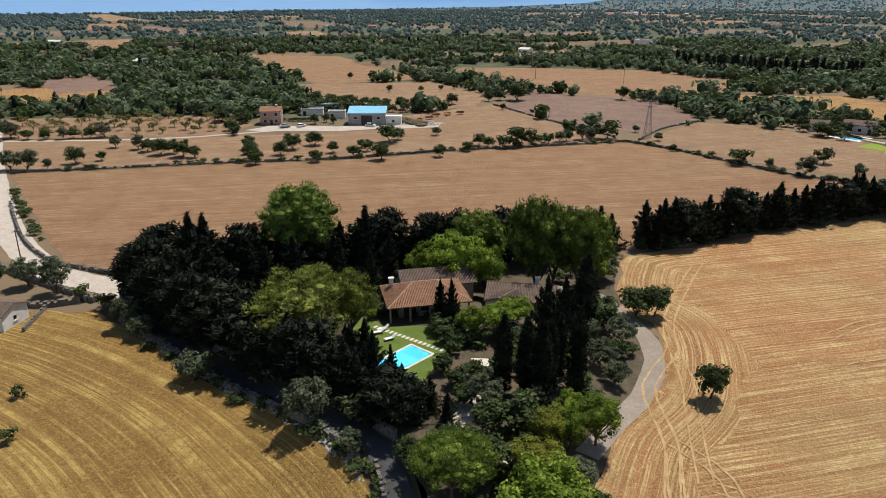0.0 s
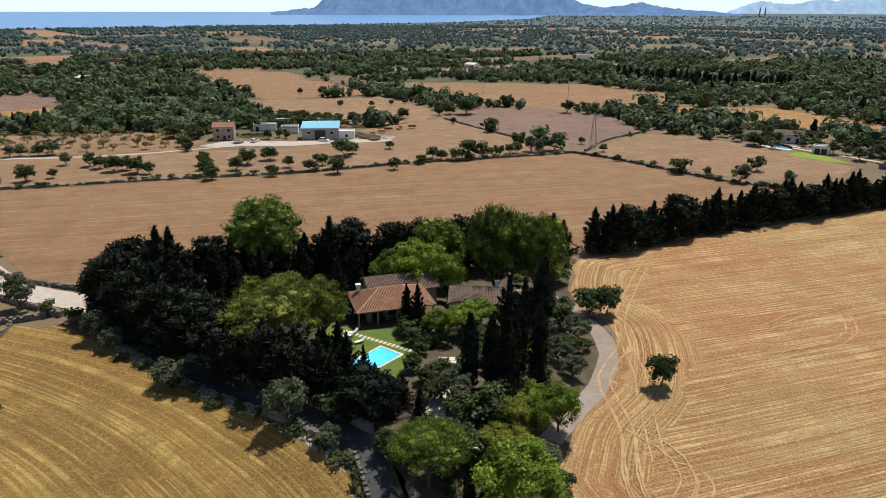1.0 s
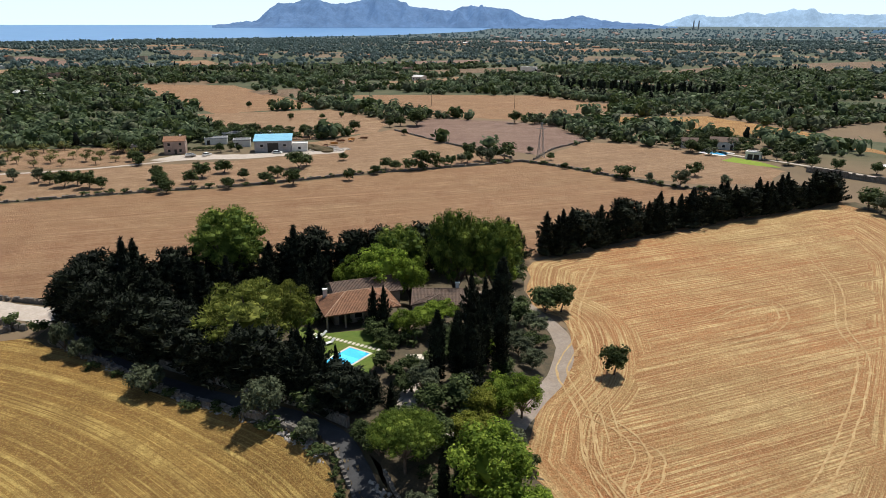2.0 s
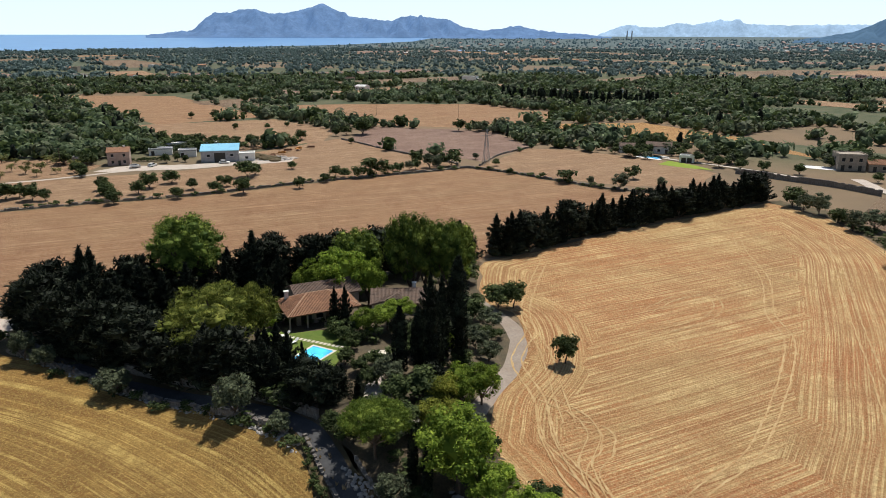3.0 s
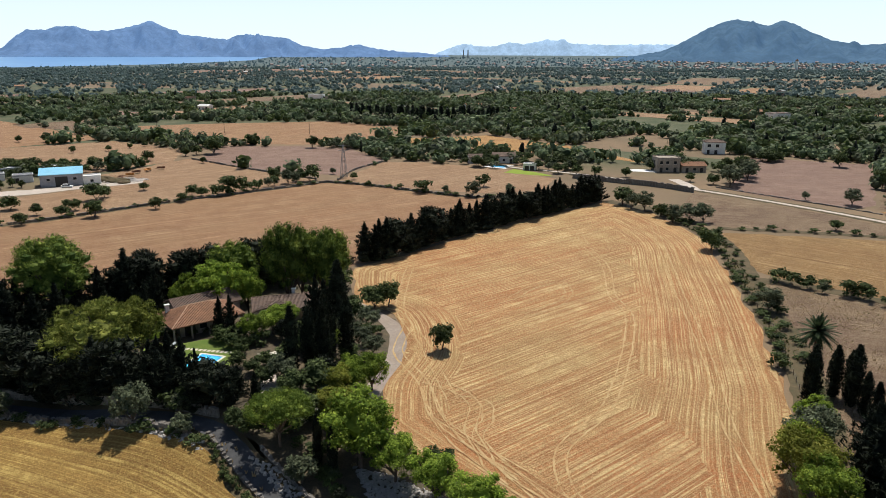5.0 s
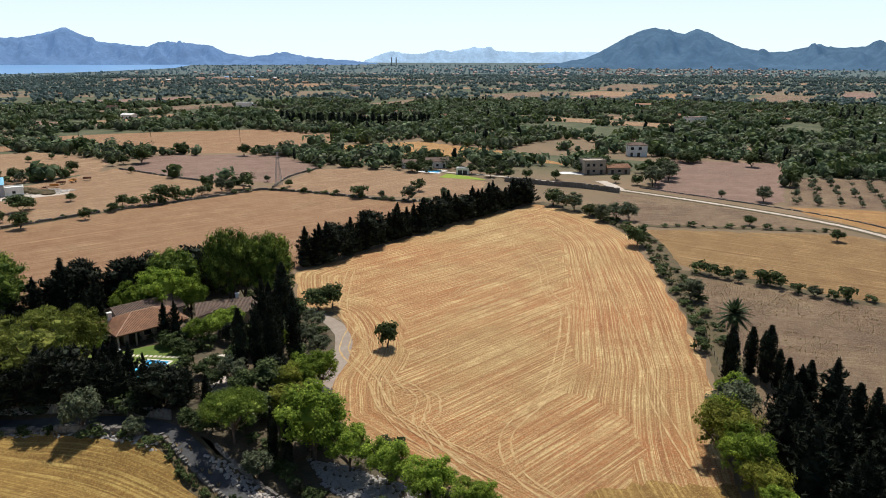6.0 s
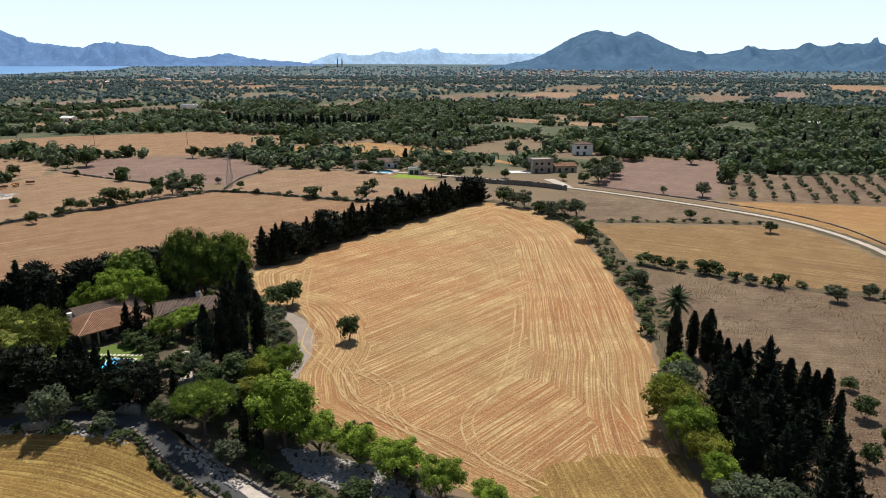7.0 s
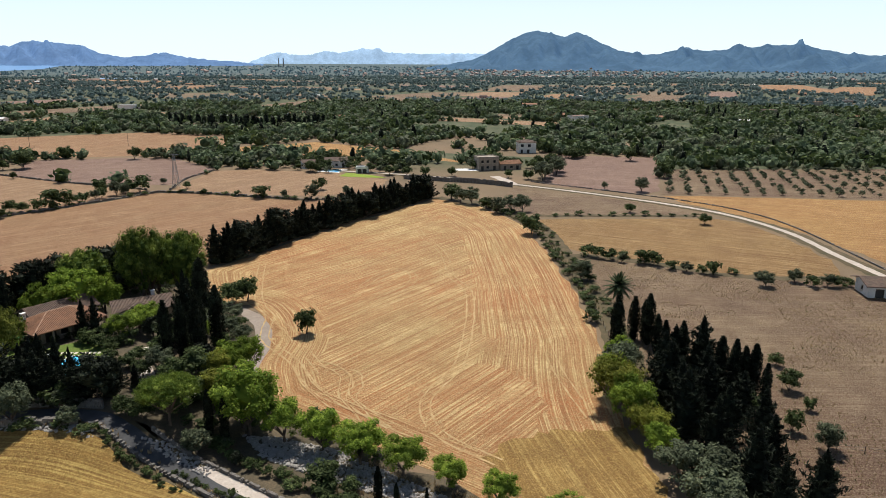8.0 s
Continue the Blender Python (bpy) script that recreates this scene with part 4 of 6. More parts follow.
# garden shrubs and olives, and scrub along the lane
for kind, x, y, h, w in [("olive", -35, 88.8, 5.0, 1.2), ("olive", -17.3, 77.7, 7.0, 0.9), ("olive", -11.1, 71.6, 3.2, 1.1), ("olive", -48.1, 101.5, 4.3, 1.0), ("olive", -52, 105, 6.2, 0.8), ("olive", 5.6, 81, 5.6, 0.95),
                         ("carob", -0.2, 90.5, 3.2, 1.0), ("carob", 10, 75.5, 5.6, 1.2), ("carob", 6.0, 75.5, 4.8, 1.0), ("olive", 23.0, 92, 5.0, 1.1), ("carob", 25.5, 104.5, 6.2, 1.1), ("olive", 28.0, 100, 4.8, 1.1), ("fresh", 17.2, 90, 4.4, 0.7),
                         ("olive", 22, 98, 5.2, 1.0), ("carob", 18.5, 86, 3.2, 1.3), ("bush", -57.5, 84, 2.0, 0.8), ("bush", -53, 73.5, 2.2, 0.8), ("bush", -64.6, 117.0, 3.0, 1.0), ("olive", -70.7, 119.5, 7.4, 0.9), ("bush", -59.4, 113.4, 3.0, 0.9),
                         ("olive", -78, 123, 6.5, 0.9), ("carob", -84, 121, 6, 1.0), ("olive", -92, 128, 6, 1.0), ("carob", -0.6, 103, 3.6, 1.1), ("carob", 0.8, 99.5, 3.2, 1.2), ("fresh", 5.0, 101.5, 5.4, 1.1), ("fresh", 9, 103, 5.6, 1.1),
                         ("fresh", 12, 106, 5, 1.2), ("fresh", -12.2, 108, 2.6, 0.9), ("carob", -15, 116, 5, 1.0), ("fresh", 27, 122, 7, 1.0), ("carob", 30, 126, 6, 1.2), ("bush", 28, 96, 2.0, 1.0), ("bush", 20, 84, 2.0, 1.4), ("yellow", 12.5, 73, 5.5, 1.0),
                         ("bush", 14, 86, 2.2, 1.5), ("carob", 2, 71, 4.4, 1.2), ("carob", 5.5, 68, 4.4, 1.2), ("bush", -5.5, 109, 1.3, 1.1), ("bush", -2.5, 109.5, 1.2, 1.2), ("carob", 4.5, 89, 3.0, 1.2), ("carob", 8.5, 90, 3.4, 1.2), ("olive", 20, 104, 5, 1.0), ("olive", 19, 94, 4.2, 1.1), ("carob", 26, 95, 3.4, 1.1), ("olive", 24, 87, 4.2, 1.1), ("carob", 27, 110, 4.2, 1.1), ("fresh", 18.5, 73, 7, 0.95), ("fresh", 16, 77, 5, 1.0), ("bush", 1.5, 96, 2.2, 1.0), ("carob", 3, 99, 2.6, 1.1), ("carob", 2, 87, 3, 1.1), ("bush", 6, 99, 2.6, 1.1), ("carob", 11, 93, 3.2, 1.1), ("olive", 11.5, 98, 4, 1.0), ("olive", 13, 91, 3.6, 1.0)]:
    put_tree(kind, x, y, h, w)
for x, y, h, w in [(-0.4, 99.6, 11.0, 0.85), (-8.9, 80, 12.0, 1.2), (-6.8, 81.6, 9.3, 1.0), (-10.4, 84.5, 11.5, 1.1), (-5.2, 79.0, 8.0, 1.2), (-12.0, 81.5, 12.0, 1.2), (-1.6, 75.5, 8.0, 1.3), (-3.4, 73, 7.6, 1.4), (-6.5, 75, 8.2, 1.3), (0.5, 73.5, 7.2, 1.2), (-13, 85, 10.5, 1.2), (1.3, 98.5, 11.6, 0.75), (-12, 110, 12, 0.8), (-9.5, 119, 12, 1.1)]:
    put_tree("cypress", x, y, h, w, "", "dark cypresses round the pool", True)
for x, y, h in [(4.9, 56.2, 7.6), (6.2, 53.4, 7.4), (14.4, 27.3, 5.8), (15.8, 25.5, 3.9), (18.6, 23.1, 3.2)]:
    put_tree("column", x, y, h, 0.85, "", "slim young cypresses by the lane")
for places in ([(-133, 213), (-103, 219), (-70, 226.5), (-34.5, 232.5), (3.2, 245.5), (44, 255), (68, 261)], [(68, 261), (83, 244), (95, 224.5), (106, 209.5), (124, 197)], [(153, 155), (142, 122), (121, 92), (102, 68), (88, 51)],
               [(155.5, 158), (145, 121), (123.5, 91), (104.5, 66), (90, 49), (80, 40)], [(157, 130), (178, 113), (199, 94.5)], [(130, 88), (137, 66), (142, 50)], [(2.5, 66), (5.2, 52), (7.5, 44), (9.5, 36), (12, 28)], [(-48, 100.5), (-32, 87), (-17, 75.5), (-10, 67)], [(-88, 146), (-100, 163), (-118, 190)]):
    row_of_trees("bush", places, 4.0, 0.6, 2.0, 1.5, 1.0, "scrub along the walls")


row_of_trees("bush", [(4.3, 54.6), (5.5, 47.9), (8.3, 40.3), (10.2, 33.6), (13, 24)], 1.3, 1.2, 1.7, 0.9, 0.2, "clipped hedge by the lane")
row_of_trees("bush", [(-2.2, 52), (-0.9, 47), (1.4, 40), (3.6, 30)], 1.3, 0.8, 1.4, 0.9, 0.3, "clipped hedge by the lane")
row_of_trees("bush", [(-9.5, 69.5), (-7.0, 63), (-6.4, 57), (-4.8, 51.5), (-2.6, 46)], 1.2, 0.4, 1.2, 1.0, 0.7, "scrub at the stubble's edge")
# undergrowth of the garden
CLEAR = [[(-15, 110), (1, 112), (3, 98), (0, 86), (-9, 85), (-16, 92)], [(-9, 104), (6, 107), (4, 122), (-10, 120)], [(6, 112), (21, 110), (22, 124), (7, 126)], [(4, 96), (9, 96), (9, 91), (4, 91)],
         [(20, 124), (30, 118), (35, 101), (31, 90), (22, 76), (20, 78), (28, 90), (31, 100), (28, 112)], [(8.6, 54), (13, 51), (18, 42), (21, 30), (24, 16), (20, 14), (16, 28), (11, 38), (8, 47)]]
placed = 0
while placed < 95:
    x, y = scatter.uniform(-55, 32), scatter.uniform(30, 138)
    if not inside([x], [y], GARDEN)[0] or any(inside([x], [y], p)[0] for p in CLEAR) or (x > 15 and 74 < y < 116):
        continue
    placed += 1
    kind = scatter.choice(("carob", "bush", "olive", "carob", "darkround"))
    put_tree(kind, x, y, scatter.uniform(1.6, 4.2) * (1.3 if kind == "darkround" else 1.0), 1.2, "", "undergrowth of the garden")


# gardens round the eastern houses
for patch, n in ((([(136, 300), (168, 305), (190, 262), (182, 225), (170, 228), (164, 262), (146, 262)]), 46), (([(198, 232), (238, 242), (262, 212), (240, 196), (236, 212), (214, 226)]), 26), (([(288, 262), (300, 262), (306, 232), (284, 215), (286, 240)]), 12),
                 (([(100, 372), (135, 362), (132, 352), (104, 358)]), 12), (([(-92, 318), (-60, 338), (-20, 336), (4, 328), (-22, 328), (-60, 326)]), 26)):
    done = 0
    while done < n:
        x, y = scatter.uniform(min(p[0] for p in patch), max(p[0] for p in patch)), scatter.uniform(min(p[1] for p in patch), max(p[1] for p in patch))
        if inside([x], [y], patch)[0]:
            done += 1
            put_tree(scatter.choice(("carob", "carob", "bush", "smallolive")), x, y, scatter.uniform(3, 6.5), 1.15, "", "trees round the far houses")


# ---------------------------------------------------------------- date palm
def palm(x, y, height):
    prng = random.Random(3)
    base = tagged(new("palm_tree"), "tall date palm with a spreading feathery crown", "palm tree")
    base.location = (x, y, 0)
    part("trunk", mesh_of("trunk", *limb((0, 0, 0), (0.3, 0.2, height - 2), 0.34, 0.26, 10, 0.2, prng)), M["bark"], base)
    for i in range(64):
        a, up = i * 2.4, 1.45 - 2.35 * (i / 64)
        ln = prng.uniform(2.3, 2.9)
        verts, faces, spine = [], [], []
        for k in range(9):
            t = k / 8
            spine.append(Vector((math.cos(a) * math.cos(up) * ln * t, math.sin(a) * math.cos(up) * ln * t, math.sin(up) * ln * t)) + Vector((math.cos(a), math.sin(a), -1.6)) * (0.45 * t * t * math.cos(up)))
        side = Vector((-math.sin(a), math.cos(a), 0))
        for k in range(1, 9):
            for s in (-1, 1):
                for m in range(3):
                    p = spine[k - 1].lerp(spine[k], m / 3)
                    w = 0.5 * math.sin(math.pi * (0.12 + 0.85 * k / 9))
                    b = len(verts)
                    along = spine[k] - spine[k - 1]
                    verts += [tuple(p), tuple(p + side * s * w + Vector((0, 0, -0.12)) + along * 0.9), tuple(p + along * 0.5)]
                    faces.append((b, b + 1, b + 2))
        ob = part("frond", mesh_of("frond", verts, faces), M["palm"], base)
        ob.location = (0.3, 0.2, height - 2.4)


palm(79.2, 40.6, 14.6)


# ---------------------------------------------------------------- far woods
def scatter_stuff(name, template, places, sizes, seed, material, label):
    """One joined mesh of many clumps."""
    rng = np.random.default_rng(seed)
    v = np.asarray(template[0], float)
    n = len(places)
    a = rng.uniform(0, 2 * np.pi, n)
    c, s = np.cos(a)[:, None], np.sin(a)[:, None]
    wide = (sizes * rng.uniform(0.85, 1.3, n))[:, None]
    tall = (sizes * rng.uniform(0.8, 1.15, n))[:, None]
    x = (v[None, :, 0] * c - v[None, :, 1] * s) * wide + places[:, 0:1]
    y = (v[None, :, 0] * s + v[None, :, 1] * c) * wide + places[:, 1:2]
    z = v[None, :, 2] * tall + places[:, 2:3]
    verts = np.stack([x, y, z], 2).reshape(-1, 3)
    loops, counts = [], []
    for f in template[1]:
        counts.append(len(f))
        loops += list(f)
    loops = (np.array(loops)[None, :] + (np.arange(n) * len(v))[:, None]).ravel()
    counts = np.tile(np.array(counts), n)
    me = bpy.data.meshes.new(name)
    me.vertices.add(len(verts))
    me.vertices.foreach_set("co", verts.ravel().astype(np.float32))
    me.loops.add(len(loops))
    me.loops.foreach_set("vertex_index", loops.astype(np.int32))
    me.polygons.add(len(counts))
    me.polygons.foreach_set("loop_start", np.concatenate([[0], np.cumsum(counts)[:-1]]).astype(np.int32))
    me.update(calc_edges=True)
    me.materials.append(material)
    return tagged(new(name, me), label, "woods", "", "stuff")


def clump(seed, leaves, size, cones=False):
    """A small tree far off: leaf sprays round a lump, of unit height."""
    rng, prng = np.random.default_rng(seed), random.Random(seed)
    if cones:
        u = rng.uniform(0, 1, leaves)
        a = rng.uniform(0, 6.28, leaves)
        r = 0.2 * (1 - u * 0.75)
        c = np.stack([r * np.cos(a), r * np.sin(a), 0.08 + u * 0.9], 1)
        q, core = sprays(c, size, rng), blob((0, 0, 0.48), (0.16, 0.16, 0.48), prng, 4, 5)
    else:
        d = rng.normal(size=(leaves, 3))
        d /= np.linalg.norm(d, axis=1)[:, None]
        d[:, 2] = np.abs(d[:, 2]) * 1.1 - 0.25
        lump = 1 + 0.25 * np.sin(d[:, 0] * 5 + seed) * np.sin(d[:, 1] * 4)
        c = d * lump[:, None] * np.array([0.55, 0.55, 0.48]) + np.array([0, 0, 0.5])
        q, core = sprays(c, size, rng, d), blob((0, 0, 0.42), (0.46, 0.46, 0.42), prng, 3, 5)
    n = len(q) // 4
    return join([(q.tolist(), np.arange(4 * n).reshape(n, 4).tolist()), core])


def wood_places(count, r0, r1, seed, gaps):
    """Places in the wooded plain, clear of fields, roads and houses."""
    rng = np.random.default_rng(seed)
    a = np.radians(rng.uniform(-40, 82, count))
    r = np.sqrt(rng.uniform(r0 * r0, r1 * r1, count))
    x, y = np.sin(a) * r, np.cos(a) * r
    keep = np.ones(count, bool)
    for p in KEEP_OPEN + FAR_PLOTS + CLEARED:
        keep &= ~inside(x, y, p)
    dens = np.array([noise.noise(Vector((u / 90, v / 60, 0.5))) + 0.5 * noise.noise(Vector((u / 25, v / 25, 4.5))) for u, v in zip(x, y)])
    keep &= dens > gaps
    z = np.array([rise(q) for q in r])
    return np.stack([x, y, z], 1)[keep]


FARMYARD = [(-90, 270), (-80, 320), (-20, 332), (10, 320), (-5, 285)]
PLOT_C = [(135, 300), (175, 300), (190, 240), (150, 225), (140, 260)]
PLOT_E = [(205, 228), (240, 235), (255, 205), (220, 185), (200, 190)]
PLOT_W = [(240, 226), (262, 262), (278, 276), (300, 262), (284, 236), (258, 215)]
ROADSIDE = [(140, 310), (155, 270), (195, 190), (212, 110), (208, 70), (160, 0), (120, -60), (130, -60), (170, 0), (222, 60), (226, 110), (214, 190), (170, 280)]
NEAR = [(-260, -80), (-260, 190), (-150, 290), (-60, 240), (70, 262), (190, 180), (210, 40), (140, -80)]
CLEARED = [FARMYARD, PLOT_C, PLOT_E, PLOT_W, ROADSIDE, NEAR]
woods = wood_places(24000, 300, 900, 71, -0.34)
for k in range(4):
    p = woods[k::4]
    scatter_stuff("woodland", clump(80 + k, 13, 0.3), p, 2.8 + 5.0 * np.random.default_rng(k).random(len(p)) ** 1.5, 90 + k, M[("scrub", "woods", "olive", "woods")[k]], "mixed olive and scrub woodland on the plain")
dark = wood_places(1100, 320, 900, 75, 0.05)
scatter_stuff("cypress_wood", clump(85, 22, 0.13, True), dark, np.random.default_rng(6).uniform(6, 10, len(dark)), 95, M["cypress"], "scattered dark cypresses in the woods")
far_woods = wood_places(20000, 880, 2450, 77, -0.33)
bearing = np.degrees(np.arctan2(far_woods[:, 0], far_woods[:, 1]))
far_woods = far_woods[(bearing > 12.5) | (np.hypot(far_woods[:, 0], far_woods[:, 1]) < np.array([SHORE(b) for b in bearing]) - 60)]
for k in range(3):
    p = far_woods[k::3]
    scatter_stuff("far_woodland", clump(100 + k, 4, 0.5), p, np.random.default_rng(20 + k).uniform(3.5, 8.0, len(p)), 105 + k, M["hazewoods"], "far wooded plain")
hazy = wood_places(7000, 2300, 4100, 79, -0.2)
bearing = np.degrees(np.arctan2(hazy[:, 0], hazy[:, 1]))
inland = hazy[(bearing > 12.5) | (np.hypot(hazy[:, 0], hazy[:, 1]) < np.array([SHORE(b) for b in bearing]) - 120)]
# haze over the farthest trees comes from their faintly emitting material
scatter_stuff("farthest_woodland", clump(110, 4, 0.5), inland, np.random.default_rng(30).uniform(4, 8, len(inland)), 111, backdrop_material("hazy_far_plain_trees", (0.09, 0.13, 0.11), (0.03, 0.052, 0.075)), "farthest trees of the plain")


def tuft(seed):
    """A tuft of dry grass: leaning blades, of unit height."""
    prng = random.Random(seed)
    verts, faces = [], []
    for k in range(7):
        a, lean, w = k * 0.9 + prng.uniform(-0.3, 0.3), prng.uniform(0.2, 0.7), prng.uniform(0.10, 0.22)
        x, y = math.cos(a), math.sin(a)
        b = len(verts)
        verts += [(-y * w + x * 0.1, x * w + y * 0.1, -0.03), (y * w + x * 0.1, -x * w + y * 0.1, -0.03), (x * lean, y * lean, prng.uniform(0.6, 1.0))]
        faces.append((b, b + 1, b + 2))
    return verts, faces


M["weeds"] = leaf_material("dry_weeds", (0.30, 0.21, 0.11), (0.62, 0.50, 0.30), 0.45)
M["greenweeds"] = leaf_material("dusty_green_weeds", (0.09, 0.09, 0.035), (0.28, 0.26, 0.11), 0.3)


def grass(name, polygon, count, low, high, seed, material, label, patchy=-0.1):
    """Dry grass in drifts over a piece of ground."""
    rng = np.random.default_rng(seed)
    xs, ys = [p[0] for p in polygon], [p[1] for p in polygon]
    x, y = rng.uniform(min(xs), max(xs), count), rng.uniform(min(ys), max(ys), count)
    drift = np.array([noise.noise(Vector((u / 14, v / 14, 2.5))) + 0.6 * noise.noise(Vector((u / 4, v / 4, 7.5))) for u, v in zip(x, y)])
    keep = inside(x, y, polygon) & (drift > patchy)
    flat = [lifted(u, v) for u, v in zip(x[keep], y[keep])]
    p = np.array([(u, v, 0.06 + mound(u, v)) for u, v in flat])
    ob = scatter_stuff(name, tuft(seed), p, rng.uniform(low, high, len(p)), seed + 1, material, label)
    return tagged(ob, label, "grass", "", "stuff")


grass("dry_grass_tufts", DRY, 30000, 0.12, 0.34, 201, M["weeds"], "pale tufts of dry grass on bare ground", -0.25)
grass("green_weed_tufts", DRY, 2600, 0.15, 0.4, 203, M["greenweeds"], "dusty green weeds on dry ground", 0.0)
grass("verge_grass", [(-58, 112), (-47, 101), (-33, 86), (-16, 76), (-9, 69), (-6, 60), (-6.6, 56), (-2, 45), (3, 28), (6, 28), (-2, 50), (-4.5, 64), (-9, 72), (-16, 78), (-33, 89), (-47, 104)], 5200, 0.3, 0.8, 205, M["weeds"], "dry weeds along the lane's walls", -0.2)
grass("strip_grass", [(9, 55), (13, 50), (18, 42), (22, 30), (26, 18), (30, 4), (24, 4), (19, 16), (14, 28), (10, 36), (7, 46)], 3600, 0.25, 0.6, 207, M["weeds"], "dry grass between the stones under the trees", -0.1)
grass("edge_grass", [(152, 160), (155, 158), (146, 122), (124, 92), (105, 67), (90, 49), (78, 37), (66, 27), (62, 27), (74, 37), (86, 50), (102, 68.5), (121, 93), (142, 122)], 8000, 0.3, 0.9, 209, M["greenweeds"], "rough weeds along the field's edge", -0.2)
# windbreak lines far off
for a, b, n in (((178, 551), (254, 468), 46), ((254, 468), (275, 480), 8)):
    t = np.linspace(0, 1, n)
    p = np.stack([a[0] + (b[0] - a[0]) * t, a[1] + (b[1] - a[1]) * t, t * 0], 1) + np.random.default_rng(n).normal(0, 1.2, (n, 3)) * np.array([1, 1, 0])
    scatter_stuff("far_windbreak", clump(86, 30, 0.13, True), p, np.random.default_rng(n + 1).uniform(9, 12, n), n, M["cypress"], "dark line of cypresses far off")


# ---------------------------------------------------------------- walls, houses, small things
def boxes_mesh(boxes):
    """Boxes (centre, size, turn about z) joined into one bmesh, edges a little bevelled."""
    bm = bmesh.new()
    for c, s, turn in boxes:
        m = Matrix.Translation(c) @ Matrix.Rotation(turn, 4, "Z") @ Matrix.Diagonal((*s, 1))
        bmesh.ops.create_cube(bm, size=1, matrix=m)
    return bm


def stone_wall(points, height, thick, label, seed, name="stone_wall", stone=0.55):
    """A dry-stone wall: uneven stones in courses, with a rough top."""
    prng = random.Random(seed)
    line = smooth_line(points, stone)
    verts, faces = [], []
    cube = [(-1, -1, 0), (1, -1, 0), (1, 1, 0), (-1, 1, 0), (-1, -1, 1), (1, -1, 1), (1, 1, 1), (-1, 1, 1)]
    quads = [(4, 5, 6, 7), (0, 1, 5, 4), (1, 2, 6, 5), (2, 3, 7, 6), (3, 0, 4, 7)]
    courses = max(2, int(height / 0.32))
    for i in range(len(line) - 1):
        p, q = line[i], line[i + 1]
        d = (q - p).normalized()
        s = Vector((-d.y, d.x))
        if prng.random() < 0.04:
            continue
        for k in range(courses):
            if k == courses - 1 and prng.random() < 0.3:
                continue
            for part_of in (0.25, 0.75):
                c = p.lerp(q, part_of)
                hl, ht, hz = (q - p).length * 0.25 * prng.uniform(0.8, 1.1), thick / 2 * prng.uniform(0.8, 1.15), height / courses * prng.uniform(0.9, 1.15)
                b = len(verts)
                for x, y, z in cube:
                    v = c + d * (x * hl * prng.uniform(0.8, 1)) + s * (y * ht * prng.uniform(0.8, 1))
                    lx, ly = lifted(v.x, v.y)
                    verts.append((lx, ly, k * height / courses + z * hz + mound(lx, ly)))
                faces += [tuple(j + b for j in f) for f in quads]
    return tagged(new(name, mesh_of(name, verts, faces, M["stone"])), label, "wall", "", "structure")


stone_wall([(-57, 122.2), (-46, 107.7), (-38.6, 100), (-13.8, 81.3), (-5.8, 74)], 1.5, 0.6, "grey dry-stone wall along the lane", 1)
stone_wall([(-56, 109.5), (-46.5, 101.2), (-31, 87.2), (-16.6, 77), (-10.2, 71)], 1.0, 0.7, "low tumbled dry-stone wall beside the stubble", 2)
stone_wall([(-8.0, 70), (-5.6, 60), (-3.0, 51), (-0.6, 42.5), (3.4, 28), (8, 8)], 0.6, 0.5, "low stone wall at the lane's edge", 3, stone=0.4)
stone_wall([(-1.6, 63), (0.6, 55), (3.0, 47), (5.2, 39), (9, 26)], 0.6, 0.45, "low stone wall at the lane's edge", 4, stone=0.4)
stone_wall([(-133, 212.5), (-103, 218.8), (-70, 226), (-34.5, 232), (3.2, 245), (44.3, 254.8), (68, 261)], 0.9, 0.7, "old field wall of dry stone", 5, stone=1.3)
stone_wall([(68.3, 261), (82.6, 244.8), (95, 225.4), (106.2, 210.2), (123, 197.5)], 0.9, 0.7, "old field wall of dry stone", 6, stone=1.3)
stone_wall([(168, 226), (178.6, 208), (187, 194), (191.5, 178.5)], 2.2, 0.6, "high stone garden wall by the road", 7, stone=1.3)
# added stones take the place of thin dark scrub along the road
stone_wall([(208, 183), (214.8, 152.4), (221, 120.7), (221, 92), (209.5, 65.8), (176, 25)], 0.45, 0.5, "low row of stones standing in for roadside scrub", 8, stone=0.9)
stone_wall([(73.5, 264), (90, 288), (110, 305)], 0.8, 0.6, "old field wall of dry stone", 9, stone=1.3)
stone_wall([(25, 354), (44, 312), (66, 270)], 0.8, 0.6, "old field wall of dry stone", 10, stone=1.3)
stone_wall([(-113, 178), (-94, 150), (-80, 135.5), (-70, 131), (-60, 127)], 1.0, 0.6, "stone wall beside the country lane", 11)
stone_wall([(-104, 150), (-88, 132), (-76, 124), (-62, 115.5)], 1.1, 0.6, "stone wall beside the country lane", 12)
stone_wall([(-75, 113.4), (-69.3, 113.6), (-62.5, 116.5)], 1.2, 0.6, "pale stone yard wall", 13)
stone_wall([(-68, 103.5), (-69.2, 112.5)], 1.0, 0.5, "pale stone yard wall", 14)
stone_wall([(-203, 327), (-179, 330), (-155, 335), (-98, 322)], 0.9, 0.6, "old field wall of dry stone", 15, stone=1.3)

